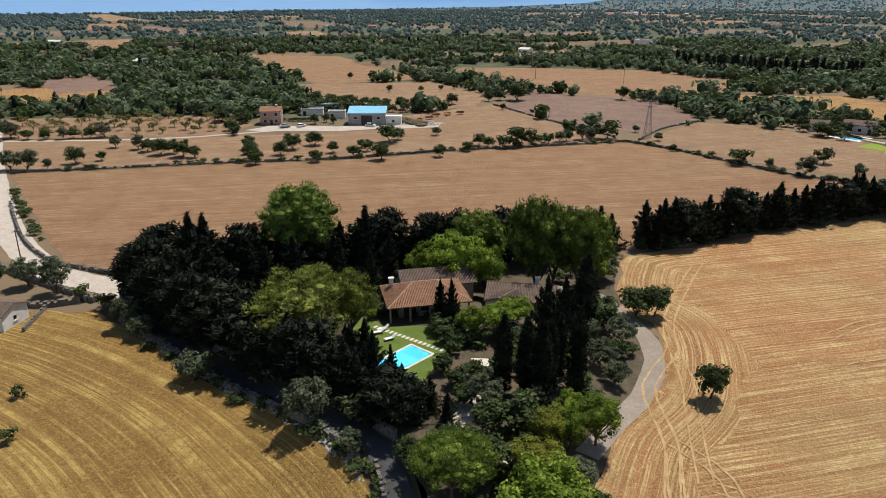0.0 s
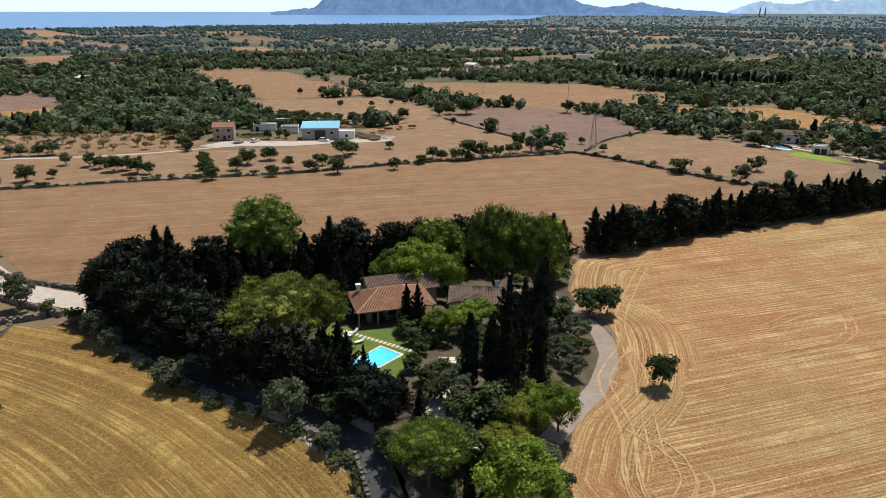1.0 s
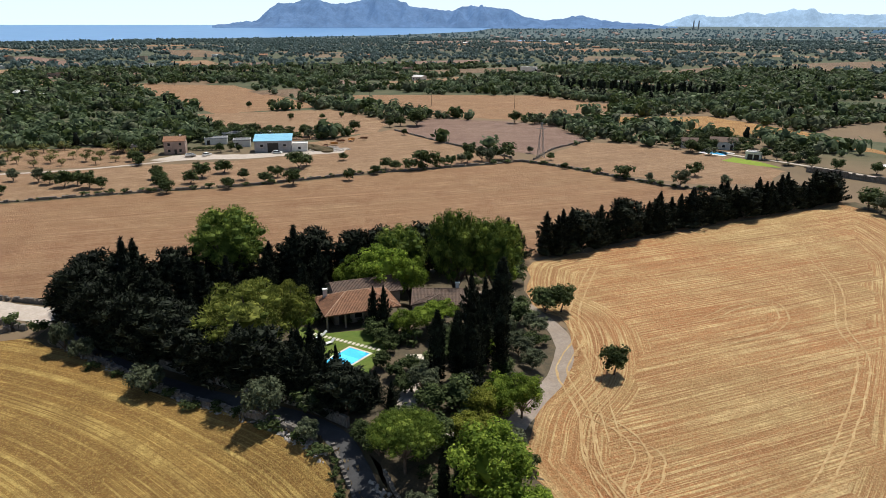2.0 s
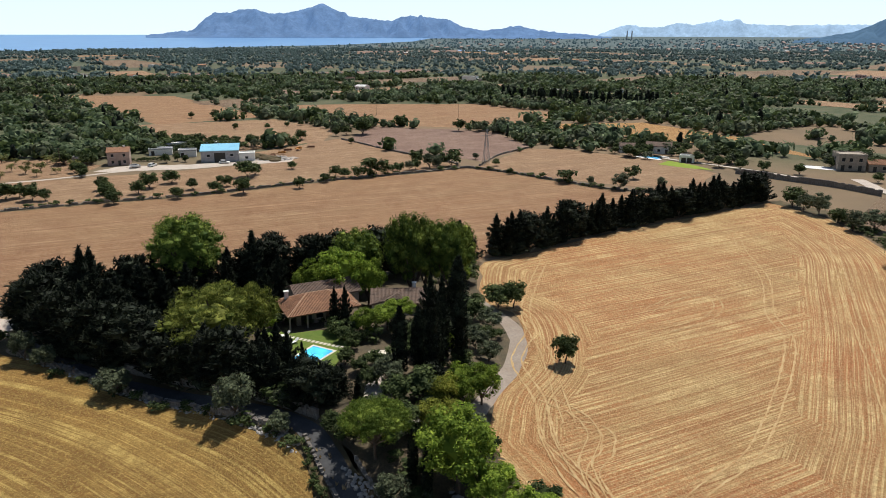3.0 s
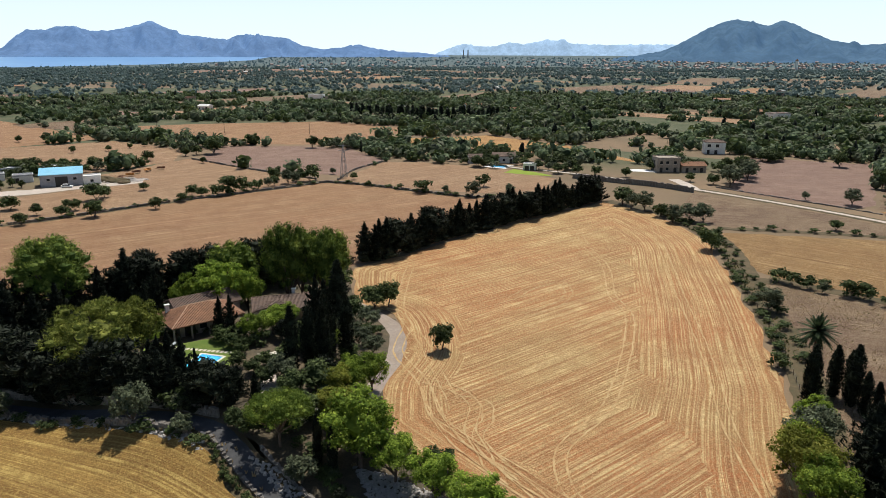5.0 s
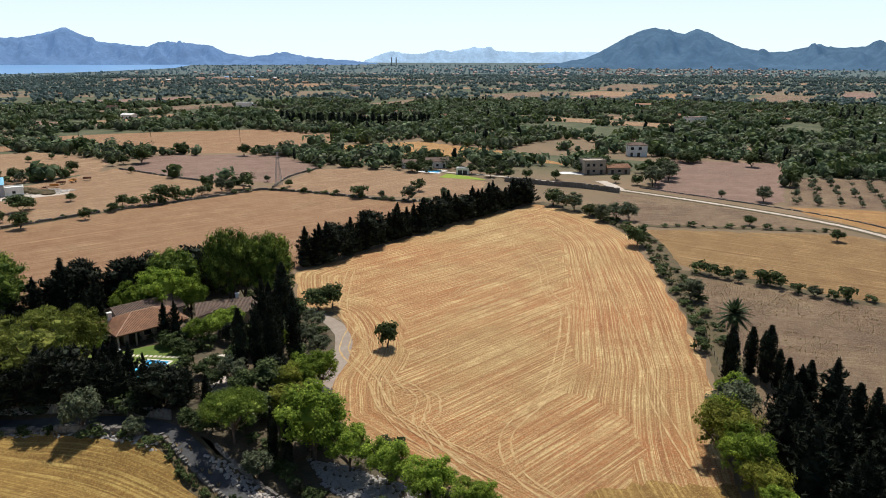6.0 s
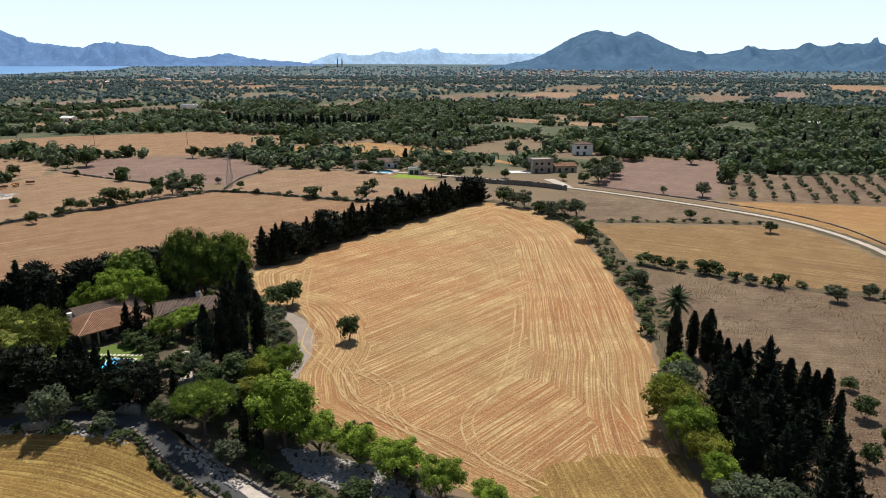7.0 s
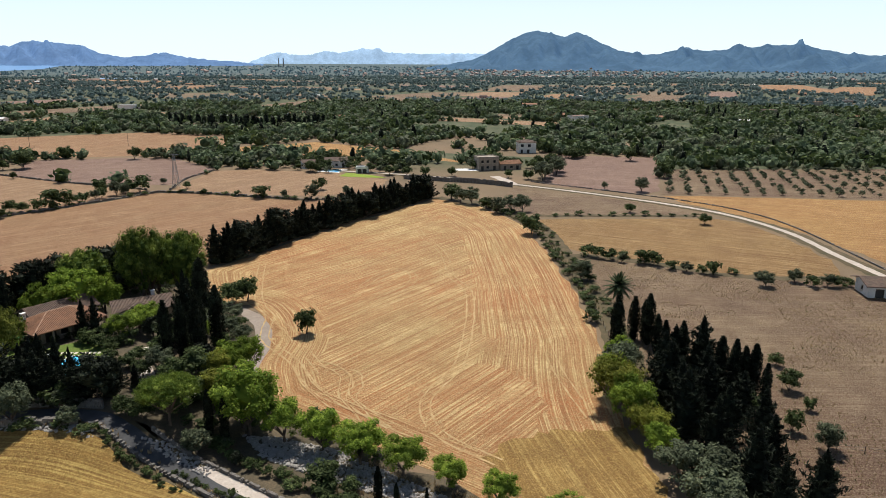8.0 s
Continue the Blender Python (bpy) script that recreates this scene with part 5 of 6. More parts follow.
M["plaster"] = plain_material("white_plaster", (0.72, 0.70, 0.66), 0.8, 0, 0.2, 0.8)
M["pinkwall"] = plain_material("weathered_pink_render", (0.42, 0.30, 0.25), 0.9, 0, 0.3, 0.8)
M["greywall"] = plain_material("grey_block_wall", (0.33, 0.32, 0.33), 0.9, 0, 0.3, 0.8)
M["stonewall"] = plain_material("warm_stone_facing", (0.36, 0.30, 0.24), 0.9, 0, 0.35, 1.2)
M["tile"] = earth_material("clay_roof_tiles", (0.41, 0.215, 0.125), (0.27, 0.15, 0.095), 0.8, 2.5, 0.85, 0.4)
M["oldtile"] = earth_material("weathered_roof_tiles", (0.22, 0.15, 0.115), (0.15, 0.115, 0.095), 0.8, 2.5, 0.9, 0.4)
M["ridge"] = earth_material("pale_ridge_tiles", (0.56, 0.36, 0.24), (0.44, 0.26, 0.17), 0.8, 2.5, 0.85, 0.3)
M["bluesheet"] = plain_material("pale_blue_sheet_roof", (0.30, 0.62, 0.80), 0.45, 0.0, 0.12, 0.3)
M["darkwood"] = plain_material("dark_shutters", (0.05, 0.045, 0.04), 0.6, 0, 0.2, 2)
M["glass"] = plain_material("dark_window_glass", (0.02, 0.025, 0.03), 0.08, 0, 0.1, 1)
M["coping"] = plain_material("pale_pool_coping", (0.62, 0.56, 0.46), 0.7, 0, 0.2, 1.5)
M["lining"] = plain_material("blue_pool_lining", (0.02, 0.28, 0.52), 0.5, 0, 0.12, 0.6)
M["metal"] = plain_material("galvanised_steel", (0.30, 0.30, 0.30), 0.5, 0.6, 0.3, 2)
M["white"] = plain_material("white_plastic", (0.75, 0.75, 0.73), 0.5, 0, 0.1, 2)
M["rust"] = plain_material("rusty_machinery", (0.20, 0.10, 0.06), 0.8, 0.1, 0.4, 1.5)
M["yellowpaint"] = plain_material("worn_orange_paint", (0.45, 0.20, 0.05), 0.6, 0, 0.3, 1.5)


def tile_slope(a, b, c, d, pitch=0.26, thick=0.16):
    """A roof slope: eave a-b, top d-c above it; a slab under rows of round cover tiles."""
    a, b, c, d = Vector(a), Vector(b), Vector(c), Vector(d)
    along = (b - a).normalized()
    wide = (b - a).length
    normal = (b - a).cross(d - a)
    if normal.length < 1e-4:
        normal = (b - a).cross(c - a)
    normal.normalize()
    if normal.z < 0:
        normal = -normal
    up = normal.cross(along)
    if up.z < 0:
        up = -up
    xd, yd, xc, yc = (d - a).dot(along), (d - a).dot(up), (c - a).dot(along), (c - a).dot(up)
    verts = [tuple(p) for p in (a, b, c, d)] + [tuple(p - Vector((0, 0, thick))) for p in (a, b, c, d)]
    faces = [(0, 1, 2, 3), (7, 6, 5, 4), (0, 4, 5, 1), (1, 5, 6, 2), (2, 6, 7, 3), (3, 7, 4, 0)]
    n = int(wide / pitch)
    for i in range(n):
        x = (i + 0.5) * wide / n
        if x < xd:
            top = yd * x / max(xd, 1e-3)
        elif x > xc:
            top = yc * (wide - x) / max(wide - xc, 1e-3)
        else:
            top = yd + (yc - yd) * (x - xd) / max(xc - xd, 1e-3)
        if top < 0.15:
            continue
        for y0 in np.arange(-0.06, top, 0.9):
            y1 = min(top, y0 + 0.95)
            b0 = len(verts)
            for y, lift in ((y0, 0.05), (y1, 0.015)):
                for k in range(4):
                    g = math.pi * k / 3
                    verts.append(tuple(a + along * (x - math.cos(g) * 0.095) + up * y + normal * (math.sin(g) * 0.085 + lift)))
            faces += [(b0 + k, b0 + k + 1, b0 + k + 5, b0 + k + 4) for k in range(3)] + [(b0, b0 + 3, b0 + 2, b0 + 1)]
    return verts, faces


def wall_panel(width, height, holes, thick=0.3):
    """A wall in x-z with openings through it; holes are (x, z, w, h)."""
    xs = sorted({0, width, *[h[0] for h in holes], *[h[0] + h[2] for h in holes]})
    zs = sorted({0, height, *[h[1] for h in holes], *[h[1] + h[3] for h in holes]})
    bm = bmesh.new()
    made = {}

    def corner(i, j, k):
        if (i, j, k) not in made:
            made[i, j, k] = bm.verts.new((xs[i], thick * k, zs[j]))
        return made[i, j, k]

    def solid(i, j):
        if not (0 <= i < len(xs) - 1 and 0 <= j < len(zs) - 1):
            return False
        mx, mz = (xs[i] + xs[i + 1]) / 2, (zs[j] + zs[j + 1]) / 2
        return not any(h[0] < mx < h[0] + h[2] and h[1] < mz < h[1] + h[3] for h in holes)
    for i in range(len(xs) - 1):
        for j in range(len(zs) - 1):
            if not solid(i, j):
                continue
            bm.faces.new([corner(i, j, 0), corner(i + 1, j, 0), corner(i + 1, j + 1, 0), corner(i, j + 1, 0)])
            bm.faces.new([corner(i, j + 1, 1), corner(i + 1, j + 1, 1), corner(i + 1, j, 1), corner(i, j, 1)])
            for di, dj, (p, q) in ((-1, 0, ((i, j), (i, j + 1))), (1, 0, ((i + 1, j + 1), (i + 1, j))), (0, -1, ((i + 1, j), (i, j))), (0, 1, ((i, j + 1), (i + 1, j + 1)))):
                if not solid(i + di, j + dj):
                    bm.faces.new([corner(*p, 0), corner(*q, 0), corner(*q, 1), corner(*p, 1)])
    bmesh.ops.recalc_face_normals(bm, faces=bm.faces[:])
    return bm


def house(name, label, x, y, turn, w, d, h, wall, roof, kind="gable", front=(), side=(), rise_of=1.6, over=0.5, z=0.0, category="house", pitch=0.26):
    """A building: four walls with openings, windows, and a roof. (x, y): its front left corner; turn: the front's direction."""
    base = tagged(new(name), label, category)
    base.matrix_basis = pose(x, y, z + mound(x + 3, y + 3), 0, 0, turn)
    for k, (length, spot, holes) in enumerate(((w, pose(0, 0, 0), front), (d - 0.6, pose(w, 0.3, 0, 0, 0, 90), side), (w, pose(w, d, 0, 0, 0, 180), ()), (d - 0.6, pose(0, d - 0.3, 0, 0, 0, 270), side))):
        wl = part("wall", wall_panel(length, h, list(holes)), wall, base)
        wl.matrix_basis = spot
        for hx, hz, hw, hh in holes:
            win = part("window" if hz > 0.3 else "door", boxes_mesh([((hx + hw / 2, 0.2, hz + hh / 2), (hw - 0.02, 0.05, hh - 0.02), 0)]), M["glass"] if hz > 0.3 else M["darkwood"], wl)
            if hz > 0.3:
                part("sill", boxes_mesh([((hx + hw / 2, -0.06, hz - 0.05), (hw + 0.25, 0.2, 0.1), 0)]), M["coping"], wl)
    o = over
    if kind == "flat":
        part("roof", boxes_mesh([((w / 2, d / 2, h + 0.1), (w + 0.3, d + 0.3, 0.22), 0)]), roof, base)
        part("parapet", boxes_mesh([((w / 2, 0.1, h + 0.4), (w + 0.2, 0.2, 0.4), 0), ((w / 2, d - 0.1, h + 0.4), (w + 0.2, 0.2, 0.4), 0), ((0.1, d / 2, h + 0.4), (0.2, d - 0.4, 0.4), 0), ((w - 0.1, d / 2, h + 0.4), (0.2, d - 0.4, 0.4), 0)]), wall, base)
        return base
    p = [(-o, -o, h), (w + o, -o, h), (w + o, d + o, h), (-o, d + o, h)]
    if kind == "hip":
        k = (d + 2 * o) / 2
        r0, r1 = (-o + k, d / 2, h + rise_of), (w + o - k, d / 2, h + rise_of)
        slopes = [(p[0], p[1], r1, r0), (p[1], p[2], r1, r1), (p[2], p[3], r0, r1), (p[3], p[0], r0, r0)]
    elif kind == "lean":
        q = [(-o, d + o, h + rise_of), (w + o, d + o, h + rise_of)]
        slopes = [(p[0], p[1], q[1], q[0])]
    else:
        r0, r1 = (-o, d / 2, h + rise_of), (w + o, d / 2, h + rise_of)
        slopes = [(p[0], p[1], r1, r0), (p[2], p[3], r0, r1)]
        for gx in (0.0, w - 0.3):
            gb = bmesh.new()
            vs = [gb.verts.new(v) for v in ((gx, 0, h), (gx, d, h), (gx, d / 2, h + rise_of - 0.12), (gx + 0.3, 0, h), (gx + 0.3, d, h), (gx + 0.3, d / 2, h + rise_of - 0.12))]
            for f in ((0, 2, 1), (3, 4, 5), (0, 3, 5, 2), (1, 2, 5, 4)):
                gb.faces.new([vs[i] for i in f])
            part("gable", gb, wall, base)
    for sl in slopes:
        part("roof_slope", mesh_of("roof_slope", *tile_slope(*sl, pitch=pitch)), roof, base)
    if kind != "lean":
        rb = limb(r0, r1, 0.13, 0.13, 6)
        caps = [rb]
        if kind == "hip":
            caps += [limb(p[0], r0, 0.12, 0.12, 6), limb(p[3], r0, 0.12, 0.12, 6), limb(p[1], r1, 0.12, 0.12, 6), limb(p[2], r1, 0.12, 0.12, 6)]
        part("ridge_tiles", mesh_of("ridge_tiles", *join(caps)), M["ridge"] if roof is M["tile"] else roof, base)
    return base


def chimney(owner, x, y, z, tall=1.3):
    c = part("chimney", boxes_mesh([((x, y, z + tall / 2), (0.7, 0.6, tall), 0), ((x, y, z + tall + 0.04), (0.9, 0.8, 0.1), 0)]), M["plaster"], owner)
    return c


# the villa and its outbuildings
villa = house("villa", "single-storey villa with a terracotta tiled hip roof", -6.98, 102.2, 12.5, 9.4, 5.4, 2.75, M["stonewall"], M["tile"], "hip",
              [(0.8, 0, 2.0, 2.2), (3.6, 0.9, 1.3, 1.2), (6.0, 0, 2.0, 2.2)], [(1.0, 0.9, 1.2, 1.2)], 2.2, 2.0)
for k in range(5):
    part("veranda_post", boxes_mesh([((-1.6 + k * 3.15, -1.6, 1.32), (0.28, 0.28, 2.65), 0)]), M["stonewall"], villa)
chimney(villa, -0.4, 5.2, 3.2, 1.7)
house("villa_wing", "older wing with weathered brown roof tiles", -6.5, 109.4, 12.5, 12.0, 7.0, 3.6, M["stonewall"], M["oldtile"], "gable", [(1.0, 0.9, 1.2, 1.3)], [(3, 0.9, 1.2, 1.3)], 1.7, 0.5)
annex = house("guest_house", "low guest house with weathered tiles and gables", 7.4, 108.5, -10, 11.0, 7.0, 2.6, M["stonewall"], M["oldtile"], "gable", [(1.0, 0.9, 1.4, 1.2), (5.5, 0, 1.2, 2.1)], [(2.2, 0.9, 1.2, 1.2)], 1.7, 0.5)
chimney(annex, 8, 5, 3.6)
house("garden_pavilion", "small pavilion with a grey gable", 11.2, 103.2, 50, 4.5, 5.5, 2.6, M["plaster"], M["oldtile"], "gable", [(1.6, 0, 1.4, 2.0)], (), 1.3, 0.3)

# lawn, pool, stepping stones
lawn = field("lawn", [(-14, 109), (-9, 105), (0, 105.5), (2.5, 99), (0, 94), (-3, 88), (-9, 86), (-15, 92), (-15, 101)], M["lawn"], 0.3, "watered green lawn beside the pool", 0.4)
POOL = tagged(new("swimming_pool"), "rectangular blue swimming pool with pale stone edging", "pool")
POOL.matrix_basis = pose(-4.65, 92.4, 3.2, 0, 0, 228.4)
PL, PW = 9.0, 4.0
part("coping", boxes_mesh([((PL / 2, -0.2, 0.3), (PL + 0.8, 0.4, 0.14), 0), ((PL / 2, PW + 0.2, 0.3), (PL + 0.8, 0.4, 0.14), 0), ((-0.2, PW / 2, 0.3), (0.4, PW, 0.14), 0), ((PL + 0.2, PW / 2, 0.3), (0.4, PW, 0.14), 0)]), M["coping"], POOL)
part("basin", boxes_mesh([((PL / 2, PW / 2, 0.31), (PL, PW, 0.03), 0)]), M["lining"], POOL)
part("step", boxes_mesh([((PL * 0.62, PW / 2, 0.325), (PL * 0.7, PW - 0.5, 0.012), 0)]), plain_material("pale_blue_lining", (0.06, 0.42, 0.62), 0.4, 0, 0.1, 0.6), POOL)


def water_material():
    n = Nodes("clear_pool_water", 0.03)
    n.bsdf.inputs["Transmission Weight"].default_value = 1.0
    n.bsdf.inputs["IOR"].default_value = 1.33
    n.bump(n.noise(2.0, 2.0), 0.08, 0.05)
    return n.color((0.75, 0.95, 1.0))


wat = part("water", boxes_mesh([((PL / 2, PW / 2, 0.35), (PL - 0.002, PW - 0.002, 0.01), 0)]), water_material(), POOL)
wat.visible_shadow = False
for i in range(17):
    t = i / 16
    tagged(new("stepping_stone", mesh_of("stepping_stone", [((0.24 + 0.02 * (v[0] > 0)) * v[0], 0.42 * v[1], 0.06 * v[2]) for v in ((-1, -1, 0), (1, -1, 0), (1, 1, 0), (-1, 1, 0), (-.9, -.95, 1), (.9, -.95, 1), (.9, .95, 1), (-.9, .95, 1))],
                                         [(4, 5, 6, 7), (0, 1, 5, 4), (1, 2, 6, 5), (2, 3, 7, 6), (3, 0, 4, 7)], M["coping"])), "pale square stepping stone set in the lawn", "paving stone", "stepping stones across the lawn").matrix_basis = pose(-10.4 + 10.2 * t, 98.6 - 7.6 * t, 3.48, 0, 0, -37)


def lounger(x, y, turn):
    o = tagged(new("sun_lounger"), "white plastic sun lounger on the lawn", "lounger", "loungers by the pool")
    o.matrix_basis = pose(*lifted(x, y), 3.5, 0, 0, turn)
    part("seat", boxes_mesh([((0, 0, 0.32), (1.3, 0.65, 0.08), 0)]), M["white"], o)
    b = part("backrest", boxes_mesh([((0.35, 0, 0.0), (0.75, 0.65, 0.07), 0)]), M["white"], o)
    b.matrix_basis = pose(0.65, 0, 0.34, 0, -40, 0)
    for lx in (-0.55, 0.55):
        for ly in (-0.28, 0.28):
            part("leg", boxes_mesh([((lx, ly, 0.15), (0.06, 0.06, 0.3), 0)]), M["white"], o)


for x, y, a in [(-10.6, 102.6, 20), (-10.0, 103.8, 25), (-8.6, 100.3, 30)]:
    lounger(x, y, a)
field("terrace", [(4.2, 95), (8.5, 94.6), (8.3, 91.5), (4.2, 91.5)], M["coping"], 0.1, "pale paved garden terrace", 0.1)
field("drive_paving", [(0.6, 77), (3.2, 85.5), (5.4, 85), (4.4, 79), (2.6, 76)], M["road"], 0.07, "pale gravel garden path", 0.3)
field("path_patch", [(4.2, 69.5), (8.5, 71), (9, 69), (5, 67)], M["road"], 0.07, "pale gravel garden path", 0.3)
# sunlit part of the lane: its light is a paler sheet on top
field("lane_sunlit", [(0.2, 50.6), (2.1, 49.6), (5.0, 38.5), (7.0, 30), (4.6, 30), (2.6, 39.8)], M["road"], 0.1, "pale stretch of lane, sunlight laid on as colour", 0.2)


def rubble(polygon, count, name, label, seed, big=0.45):
    """Loose stones spread on the ground, one mesh."""
    prng = random.Random(seed)
    xs, ys = [p[0] for p in polygon], [p[1] for p in polygon]
    verts, faces = [], []
    while count > 0:
        x, y = prng.uniform(min(xs), max(xs)), prng.uniform(min(ys), max(ys))
        if not inside([x], [y], polygon)[0]:
            continue
        count -= 1
        lx, ly = lifted(x, y)
        v, f = blob((lx, ly, 0.12 + mound(lx, ly)), (prng.uniform(0.12, big), prng.uniform(0.12, big), prng.uniform(0.1, 0.28)), prng, 4, 5)
        b = len(verts)
        verts += v
        faces += [tuple(i + b for i in q) for q in f]
    return tagged(new(name, mesh_of(name, verts, faces, M["rubble"])), label, "stones", "", "stuff")


RUBBLE = [(9.2, 54), (13, 50), (17.5, 42), (20.5, 30), (24, 18), (20, 14), (16.5, 28), (12, 38), (8.6, 47)]
field("rubble_ground", RUBBLE, M["litter"], 0.08, "stony leaf-littered strip under the trees", 0.6)
rubble(RUBBLE, 1900, "rubble", "loose grey field stones heaped under trees", 8)
rubble([(-55, 108), (-46, 99.5), (-30, 85), (-16, 74.5), (-9, 66), (-8.5, 69), (-15, 77), (-30, 88), (-46, 102.5)], 420, "wall_rubble", "tumbled stones beside the old wall", 9, 0.5)
rubble([(-3.5, 62), (0.5, 57), (2.6, 48), (0.6, 47.5), (-2, 56)], 160, "lane_rubble", "pale stones spilled beside the lane", 10, 0.4)
shed = house("stone_shed", "small pale farm shed with a tiled roof", -79, 104.5, -8, 8.0, 6.0, 2.9, M["plaster"], M["oldtile"], "gable", [(2.5, 0, 1.2, 2.0)], [(2.2, 1.1, 0.8, 0.8)], 1.2, 0.3)

# the farm
barn = house("barn", "grey block barn with a pale blue sheet roof", -39.6, 297, 0, 15.4, 9.0, 5.0, M["greywall"], M["bluesheet"], "lean", [(5.4, 0, 4.6, 4.0), (2.4, 2.4, 1.2, 1.0), (12.0, 2.4, 1.2, 1.0)], [], 1.6, 0.4, 0, "barn")
house("barn_annex", "low white annex beside the barn", -24.0, 297.6, 0, 6.5, 5.5, 3.0, M["plaster"], M["plaster"], "flat", [(2.5, 1.0, 1.2, 1.0)], [], category="shed")
fh = house("farmhouse", "two-storey farmhouse with faded pink walls", -76.5, 297.5, 5, 8.5, 8.0, 5.6, M["pinkwall"], M["tile"], "gable", [(1.5, 0.9, 1.0, 1.2), (4.0, 0, 1.1, 2.1), (6.0, 0.9, 1.0, 1.2), (1.5, 3.6, 1.0, 1.2), (6.0, 3.6, 1.0, 1.2)], [(3.0, 3.6, 1.0, 1.2)], 1.5, 0.3)
chimney(fh, 6.5, 4, 6.4)
for x, y, w, d, h, m, text in [(-64, 321, 10, 5, 2.6, "plaster", "low white farm shed with flat roof"), (-50.5, 313, 7.5, 5, 2.8, "plaster", "white open-fronted store shed"), (-58, 334, 15, 5, 3.0, "greywall", "long grey livestock shed"), (-40, 330, 11, 5, 3.4, "greywall", "grey implement shed behind the barn"), (-92, 306, 6, 4, 2.4, "greywall", "small grey shed under trees")]:
    house("farm_shed", text, x, y, scatter.uniform(-6, 6), w, d, h, M[m], M["greywall" if m == "plaster" else "plaster"], "flat", [(1.0, 0, 1.4, 2.0)], [], category="shed")
field("farmyard", [(-80, 284), (-72, 295), (-44, 294), (-22, 296), (0, 305), (-2, 292), (-20, 288), (-45, 283)], M["road"], 0.08, "pale dusty farmyard", 0.8)
rubble([(-20, 298), (-8, 310), (2, 300), (-6, 293)], 120, "farm_clutter", "heaps of stone and scrap in the yard", 12, 1.3)


def implement(x, y, turn, paint):
    """A parked trailer or harrow: bed, drawbar and wheels."""
    o = tagged(new("farm_trailer"), "old parked farm trailer with worn paint", "trailer", "implements in the yard")
    o.matrix_basis = pose(x, y, 0, 0, 0, turn)
    part("bed", boxes_mesh([((0, 0, 0.9), (3.4, 1.8, 0.15), 0), ((0, 0.85, 1.2), (3.4, 0.08, 0.5), 0), ((0, -0.85, 1.2), (3.4, 0.08, 0.5), 0), ((1.66, 0, 1.2), (0.08, 1.7, 0.5), 0)]), paint, o)
    part("drawbar", boxes_mesh([((-2.3, 0, 0.7), (1.4, 0.12, 0.12), 0)]), M["rust"], o)
    for s in (-1, 1):
        w = part("wheel", mesh_of("wheel", *limb((0.6, s * 0.8, 0.45), (0.6, s * 1.05, 0.45), 0.45, 0.45, 12)), M["darkwood"], o)


for x, y, a, m in [(-3, 318, 20, "rust"), (2, 322, 60, "yellowpaint"), (8, 325, -10, "rust"), (-6, 311, 0, "yellowpaint"), (-65, 290, 15, "white"), (-10, 305, 80, "rust")]:
    implement(x, y, a, M[m])

heap = random.Random(31)
earth = tagged(new("earth_heap"), "grey-brown heap of earth in the farmyard", "heap")
for dx, dy, rx, ry, rz in ((-2, 4, 5.0, 4.5, 2.0), (2.5, -1, 5.0, 4.0, 1.6), (5, -6, 3.0, 2.6, 1.1)):
    part("mound", mesh_of("mound", *blob((-14 + dx, 301 + dy, 0.1), (rx, ry, rz), heap, 6, 11)), M["verge"], earth)


def car(x, y, turn, paint, label):
    """A parked car: body, cabin with its glass, four wheels."""
    o = tagged(new("car"), label, "car", "vehicles in the farmyard")
    o.matrix_basis = pose(x, y, 0.1, 0, 0, turn)

    def loft(name, rings, material):
        bm = bmesh.new()
        rows = [[bm.verts.new((px, sy * wide, pz)) for px, pz, wide in ring for sy in (-1, 1)] for ring in rings]
        for low, top in zip(rows, rows[1:]):
            for a, b in ((0, 1), (1, 3), (3, 2), (2, 0)):
                bm.faces.new([low[a], low[b], top[b], top[a]])
        bm.faces.new([rows[-1][k] for k in (0, 1, 3, 2)])
        bmesh.ops.recalc_face_normals(bm, faces=bm.faces[:])
        return part(name, bm, material, o)
    loft("body", [((-2.05, 0.3, 0.8), (2.05, 0.3, 0.8)), ((-2.15, 0.6, 0.86), (2.15, 0.55, 0.86)), ((-2.05, 0.92, 0.82), (2.0, 0.82, 0.82))], paint)
    loft("windows", [((-1.75, 0.9, 0.76), (1.05, 0.86, 0.76)), ((-1.45, 1.38, 0.64), (0.45, 1.38, 0.64))], M["glass"])
    loft("roof", [((-1.5, 1.38, 0.66), (0.5, 1.38, 0.66)), ((-1.35, 1.48, 0.58), (0.3, 1.48, 0.58))], paint)
    for wx in (-1.3, 1.3):
        for sy in (-1, 1):
            part("wheel", mesh_of("wheel", *limb((wx, sy * 0.68, 0.32), (wx, sy * 0.9, 0.32), 0.32, 0.32, 12)), M["darkwood"], o)


car(-64.9, 291.4, 12, M["metal"], "grey car parked in the farmyard")
car(-58.5, 292.5, 60, M["white"], "white car parked in the farmyard")
car(-30.0, 293.0, -15, M["white"], "white car parked before the barn")
row_of_trees("bush", [(-70, 306.5), (-63, 306), (-55, 306.2)], 1.6, 1.6, 2.2, 1.1, 0.3, "green hedge of the farmyard")
for x, y, h in [(-66, 340, 7), (-60, 342, 6.5), (-52, 341, 7), (-44, 341, 7.5), (-36, 340, 6.5), (-27, 338, 6), (-20, 340, 6.5), (-12, 336, 7), (-5, 336, 7.5), (-90, 312, 6), (-96, 309, 5.5), (-86, 300, 5), (-84, 303, 5.5), (-54, 300, 4.5), (-50, 304, 4), (-46.5, 301, 3.5)]:
    put_tree("carob", x, y, h, 1.05, "", "carob trees near the barn")

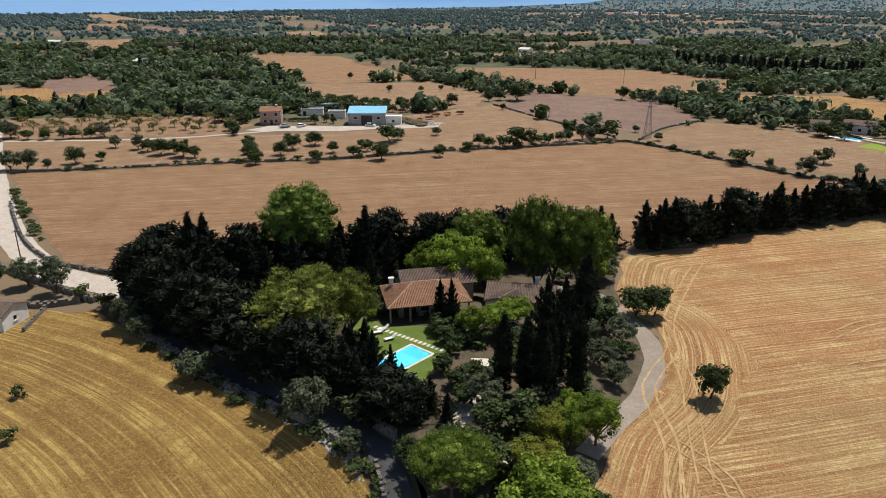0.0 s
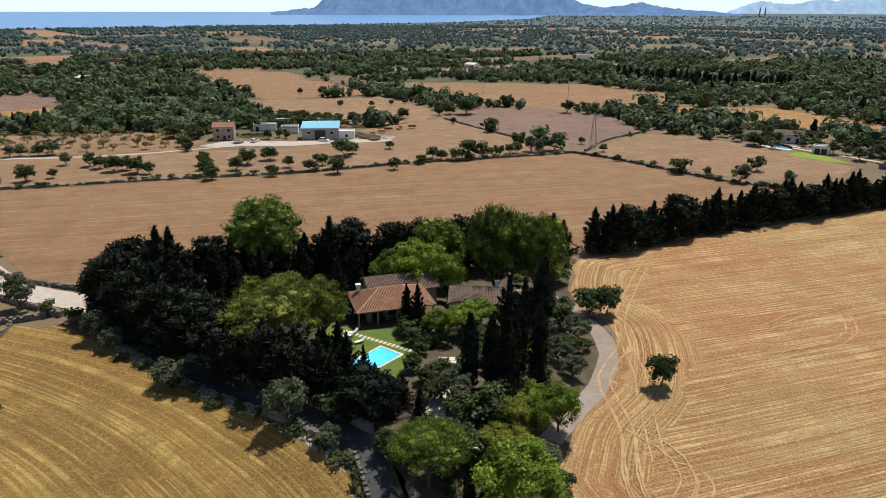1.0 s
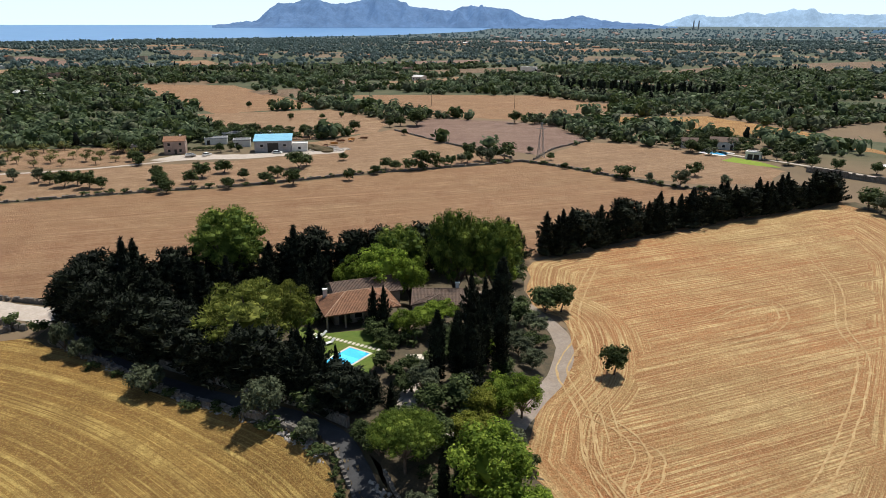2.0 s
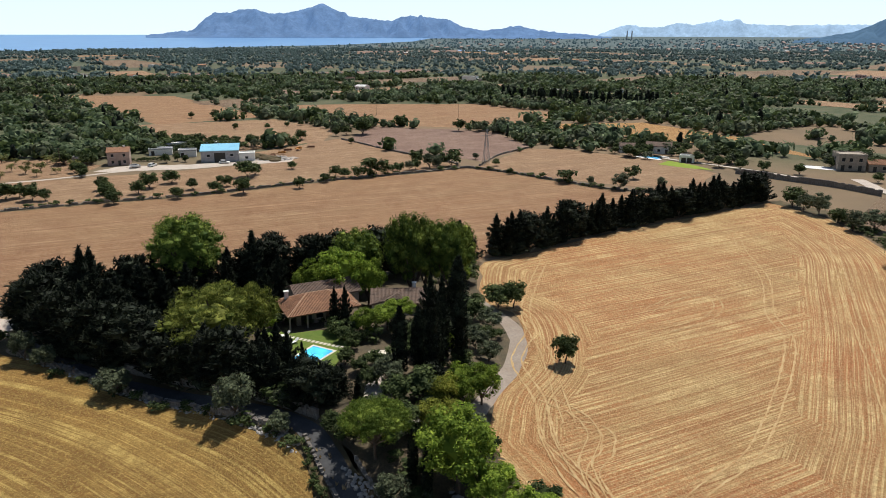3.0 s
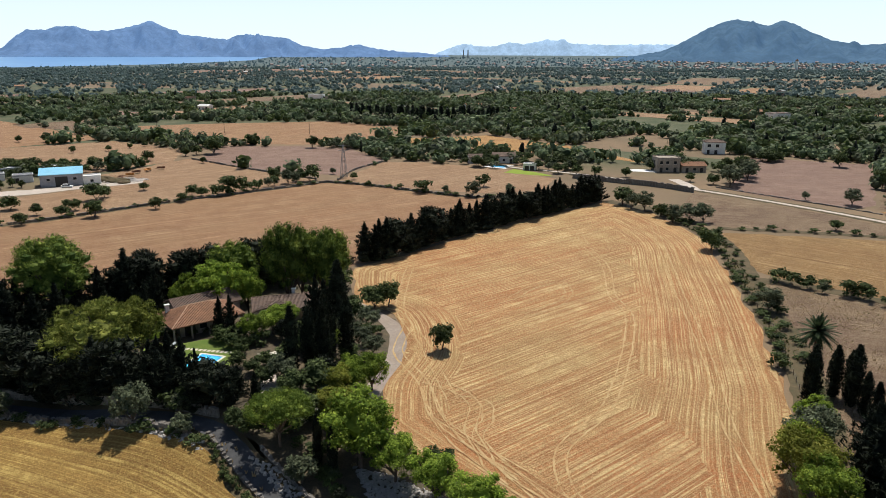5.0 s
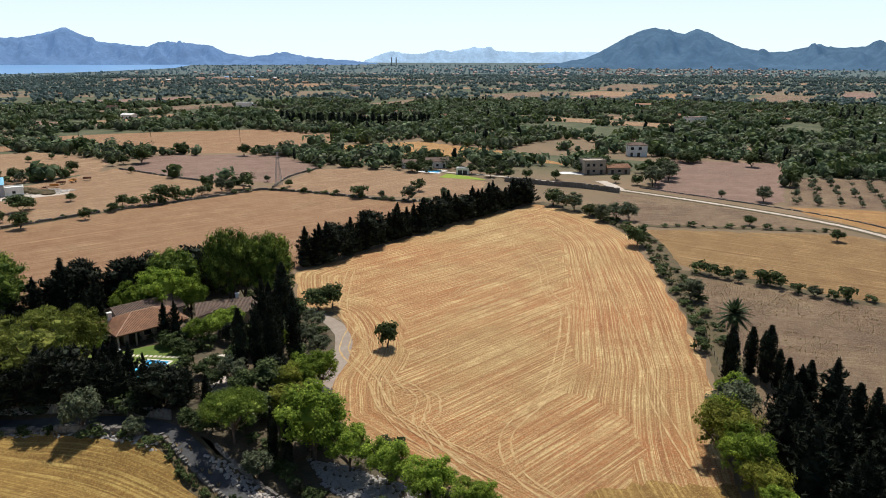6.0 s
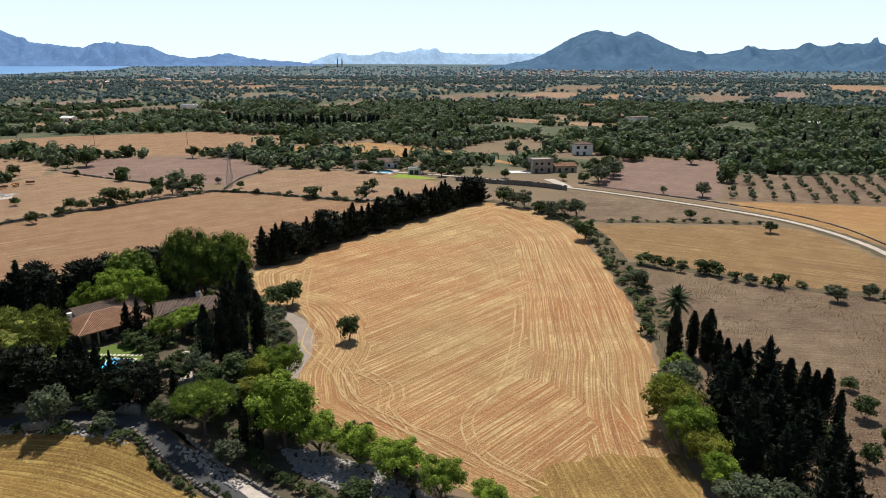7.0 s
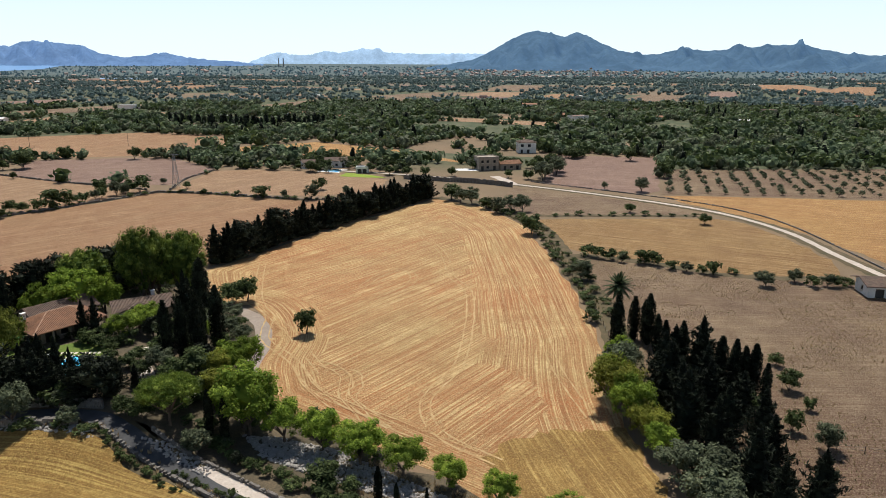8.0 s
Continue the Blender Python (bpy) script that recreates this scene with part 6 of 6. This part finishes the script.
# houses east
house("stone_house", "two-storey stone house with terraces", 212.5, 222.6, -24, 10.5, 8.5, 6.2, M["stonewall"], M["stonewall"], "flat", [(1.2, 0, 1.4, 2.2), (4.0, 0.9, 1.3, 1.3), (7.6, 0, 1.4, 2.2), (1.2, 3.7, 1.3, 1.4), (4.0, 3.7, 1.3, 1.4), (7.6, 3.7, 1.3, 1.4)], [(3, 3.7, 1.2, 1.3)], category="house")
house("stone_house_wing", "lower wing with reddish tiled roof", 222.6, 217.2, -24, 11, 8, 3.1, M["stonewall"], M["tile"], "gable", [(1.5, 0, 1.4, 2.1), (5, 0.9, 1.4, 1.2), (8.2, 0, 1.4, 2.1)], [(3, 0.9, 1.2, 1.2)], 1.3, 0.4)
house("white_house", "white two-storey house among trees", 278.8, 259.2, -35, 10.5, 8, 6.4, M["plaster"], M["oldtile"], "hip", [(1.2, 0, 1.4, 2.2), (5.0, 0, 1.6, 2.2), (1.2, 3.7, 1.8, 1.6), (5.5, 3.7, 1.8, 1.6)], [(3, 3.7, 1.2, 1.3)], 1.3, 0.5)
field("house_terrace", [(205, 236), (212, 232), (217, 226), (212, 222), (204, 229)], M["plaster"], 0.1, "white terrace beside the stone house", 0.3)
house("white_villa", "white house with grey tiled roof", 158, 279, -30, 11, 7.5, 3.4, M["plaster"], M["oldtile"], "gable", [(1.4, 0, 1.6, 2.2), (5.0, 0.9, 1.2, 1.2), (8.4, 0, 1.2, 2.1)], [(2.5, 0.9, 1.2, 1.2)], 1.5, 0.4)
house("white_villa_annex", "small white annex beside the villa", 147, 283, -20, 7, 6, 3.0, M["plaster"], M["oldtile"], "gable", [(2.4, 0, 1.2, 2.1)], [], 1.2, 0.3)
house("road_house", "low farmhouse with white posts by the road", 148.5, 20.5, -47, 14, 7, 3.0, M["plaster"], M["oldtile"], "gable", [(1.5, 0, 2.0, 2.2), (5.0, 0, 2.0, 2.2), (9.0, 0.9, 1.4, 1.2)], [(2.5, 0.9, 1.2, 1.2)], 1.2, 1.0)
field("lawn_east", [(148, 251), (157, 258), (162, 246), (163.5, 233), (156, 240)], earth_material("bright_lawn", (0.22, 0.30, 0.03), (0.26, 0.33, 0.05), 0.5, 4.0), 0.1, "bright green lawn of a far villa", 0.3)
field("pool_east", [(151, 270), (157, 272), (160, 266), (155, 263)], M["lining"], 0.12, "turquoise pool of a far villa", 0.1)
field("pool_deck_east", [(148, 271), (158, 275), (163, 266), (154, 260)], M["plaster"], 0.09, "white terrace round a far pool", 0.2)
house("poolside_shelter", "white poolside shelter on the far lawn", 160, 254, -40, 6, 4, 2.6, M["plaster"], M["plaster"], "flat", [(0.8, 0, 2, 2.1), (3.2, 0, 2, 2.1)], [], category="shelter")
hr = random.Random(77)
count = 0
while count < 70:
    a, r = radians(hr.uniform(-30, 74)), 560 * math.exp(hr.uniform(0, 1.4))
    x, y = math.sin(a) * r, math.cos(a) * r
    if any(inside([x], [y], p)[0] for p in KEEP_OPEN):
        continue
    count += 1
    w, d, h = hr.uniform(8, 18), hr.uniform(7, 10), hr.choice((3.2, 3.4, 6.2))
    house("country_house", "pale country house among distant trees", x, y, hr.uniform(-60, 20), w, d, h, M[hr.choice(("plaster", "plaster", "pinkwall", "stonewall"))], M["tile" if hr.random() < 0.6 else "plaster"], "gable" if hr.random() < 0.65 else "flat",
          [(1.2, 0.9, 1.4, 1.3), (w * 0.45, 0, 1.2, 2.1), (w - 2.8, 0.9, 1.4, 1.3)], [], 1.5, 0.4, 0.0, pitch=0.8)

# town near the shore, chimneys of a power station
tr = random.Random(12)
tv, tf = [], []
for i in range(300):
    a = radians(tr.choice((tr.gauss(50, 8), tr.uniform(8, 76))))
    r = tr.uniform(2300, 3700)
    w, d, h = tr.uniform(7, 16), tr.uniform(7, 12), tr.uniform(3, 6)
    x, y, z = math.sin(a) * r, math.cos(a) * r, rise(r)
    if math.degrees(a) < 12.5 and r > SHORE(math.degrees(a)) - 100:
        continue
    b = len(tv)
    tv += [(x - w / 2, y, z), (x + w / 2, y, z), (x + w / 2, y + d, z), (x - w / 2, y + d, z), (x - w / 2, y, z + h), (x + w / 2, y, z + h), (x + w / 2, y + d, z + h), (x - w / 2, y + d, z + h), (x - w / 2, y + d / 2, z + h + 2), (x + w / 2, y + d / 2, z + h + 2)]
    tf += [tuple(j + b for j in f) for f in ((0, 1, 5, 4), (1, 2, 6, 9, 5), (2, 3, 7, 6), (3, 0, 4, 8, 7), (4, 5, 9, 8), (6, 7, 8, 9))]
tagged(new("far_town", mesh_of("far_town", tv, tf, M["pinkwall"])), "scattered pale houses of a distant town", "town", "", "stuff")
for a, tall in ((27.35, 46), (27.7, 46)):
    ch = tagged(new("power_station_chimney"), "slender chimney of a distant power station", "chimney", "twin chimneys")
    ch.location = (math.sin(radians(a)) * 4050 - 14, math.cos(radians(a)) * 4050 - 20, rise(4050))
    part("shaft", mesh_of("shaft", *limb((0, 0, 0), (0, 0, tall), 4, 2.6, 10)), M["greywall"], ch)


tower = tagged(new("white_tower"), "tall white tower in the distant town", "tower")
tower.location = (math.sin(radians(51.6)) * 2600 - 14, math.cos(radians(51.6)) * 2600 - 20, rise(2600))
part("shaft", boxes_mesh([((0, 0, 14), (8, 8, 28), 0.5)]), M["plaster"], tower)
part("cap", boxes_mesh([((0, 0, 29), (9.5, 9.5, 2.4), 0.5), ((0, 0, 31.5), (5, 5, 3), 0.5)]), M["tile"], tower)


# ---------------------------------------------------------------- pylon, poles, tracks
def pylon(x, y, tall):
    o = tagged(new("pylon"), "grey lattice electricity pylon in the field", "pylon")
    o.location = (x, y, 0)

    def at(sx, sy, t):
        k = 1.3 * (1 - 0.82 * t)
        return (sx * k, sy * k, t * tall)
    corners = [(-1, -1), (1, -1), (1, 1), (-1, 1)]
    for c in corners:
        part("leg", mesh_of("leg", *limb(at(*c, 0), at(*c, 1), 0.09, 0.06, 4)), M["metal"], o)
    braces = []
    for i in range(7):
        t0, t1 = i / 7, (i + 1) / 7
        for c, e in zip(corners, corners[1:] + corners[:1]):
            braces += [limb(at(*c, t0), at(*e, t1), 0.04, 0.04, 4), limb(at(*e, t0), at(*c, t1), 0.04, 0.04, 4)]
    part("lattice", mesh_of("lattice", *join(braces)), M["metal"], o)
    for z in (0.82, 0.97):
        part("crossarm", mesh_of("crossarm", *limb((-2.2, 0.6, z * tall), (2.2, -0.6, z * tall), 0.08, 0.08, 4)), M["metal"], o)


pylon(78, 269, 14.5)


def pole(x, y, tall, name="utility_pole", label="weathered wooden utility pole"):
    o = tagged(new(name), label, "pole", "poles along the lanes")
    o.location = (x, y, 0)
    part("post", mesh_of("post", *limb((0, 0, 0), (0, 0, tall), 0.14, 0.1, 8)), M["bark"], o)
    part("crossarm", boxes_mesh([((0, 0, tall - 0.4), (1.4, 0.1, 0.1), 0.4)]), M["bark"], o)


for x, y, h in [(-87.4, 137.3, 6.5), (-149.3, 311.3, 8.2), (-141.6, 645.9, 8), (60, 470, 9), (110, 440, 9), (20, 500, 9), (300, 58, 8), (-95, 300, 8)]:
    pole(x, y, h)


def fence(points, spacing=2.6):
    o = tagged(new("post_fence"), "thin wooden post fence with wire", "fence")
    line = smooth_line(points, spacing)
    for p in line:
        part("post", mesh_of("post", *limb((p.x, p.y, 0), (p.x, p.y, 1.2), 0.06, 0.05, 5)), M["bark"], o)
    for z in (0.5, 1.0):
        part("wire", mesh_of("wire", *join([limb((a.x, a.y, z), (b.x, b.y, z), 0.012, 0.012, 3) for a, b in zip(line, line[1:])])), M["metal"], o)


fence([(72, -3), (76, -9), (80, -16), (84, -26)])
fence([(119, 91), (102, 67), (90, 53), (80, 42)])


layer = iter(range(1, 100))


def wheel_tracks(points, gauge=1.7, width=0.26):
    """Two pale lines of pressed straw."""
    line = smooth_line(points, 1.2)
    for s in (-1, 1):
        pts = []
        for i, p in enumerate(line):
            d = (line[min(i + 1, len(line) - 1)] - line[max(i - 1, 0)]).normalized()
            pts.append(p + Vector((-d.y, d.x)) * s * gauge / 2)
        strip("wheel_track", pts[::2], width, 0.1 + 0.004 * next(layer), M["straw"], "pale pressed wheel track in the stubble", 0.12, 1.5, category="track")


for points in ([(112, 145), (105, 132), (96.8, 112.8), (84.4, 94.7), (79.9, 83.7), (68.6, 70.4), (51.3, 53.9), (40.4, 48), (35.3, 44.4), (31.6, 36), (33, 24)],
               [(36, 108), (35.5, 98), (28.8, 86.5), (27.8, 73.2), (25.1, 60.6), (26.2, 51.9), (29, 42)],
               [(30.1, 65.1), (33.5, 62.5), (31, 57), (27.6, 54), (27.1, 47), (28, 36)],
               [(53.3, 137), (46.4, 124.8), (38, 108), (35.5, 96), (34.6, 88), (31.8, 76.4), (29.4, 65.5)],
               [(62, 102), (71, 107), (78.5, 108), (77, 101), (70, 95), (60, 92)],
               [(28.2, 73.4), (31.6, 67.7), (31.6, 61.9), (27.8, 56.4), (26.3, 49.3), (25.6, 44.2), (28, 34)],
               [(27.4, 71.6), (25.0, 62.8), (24.4, 53.1), (26.5, 42)],
               [(141.6, 145.6), (120, 117), (99.2, 89.2), (84, 68), (73.2, 53.8), (62, 40), (52, 24)]):
    wheel_tracks(points)
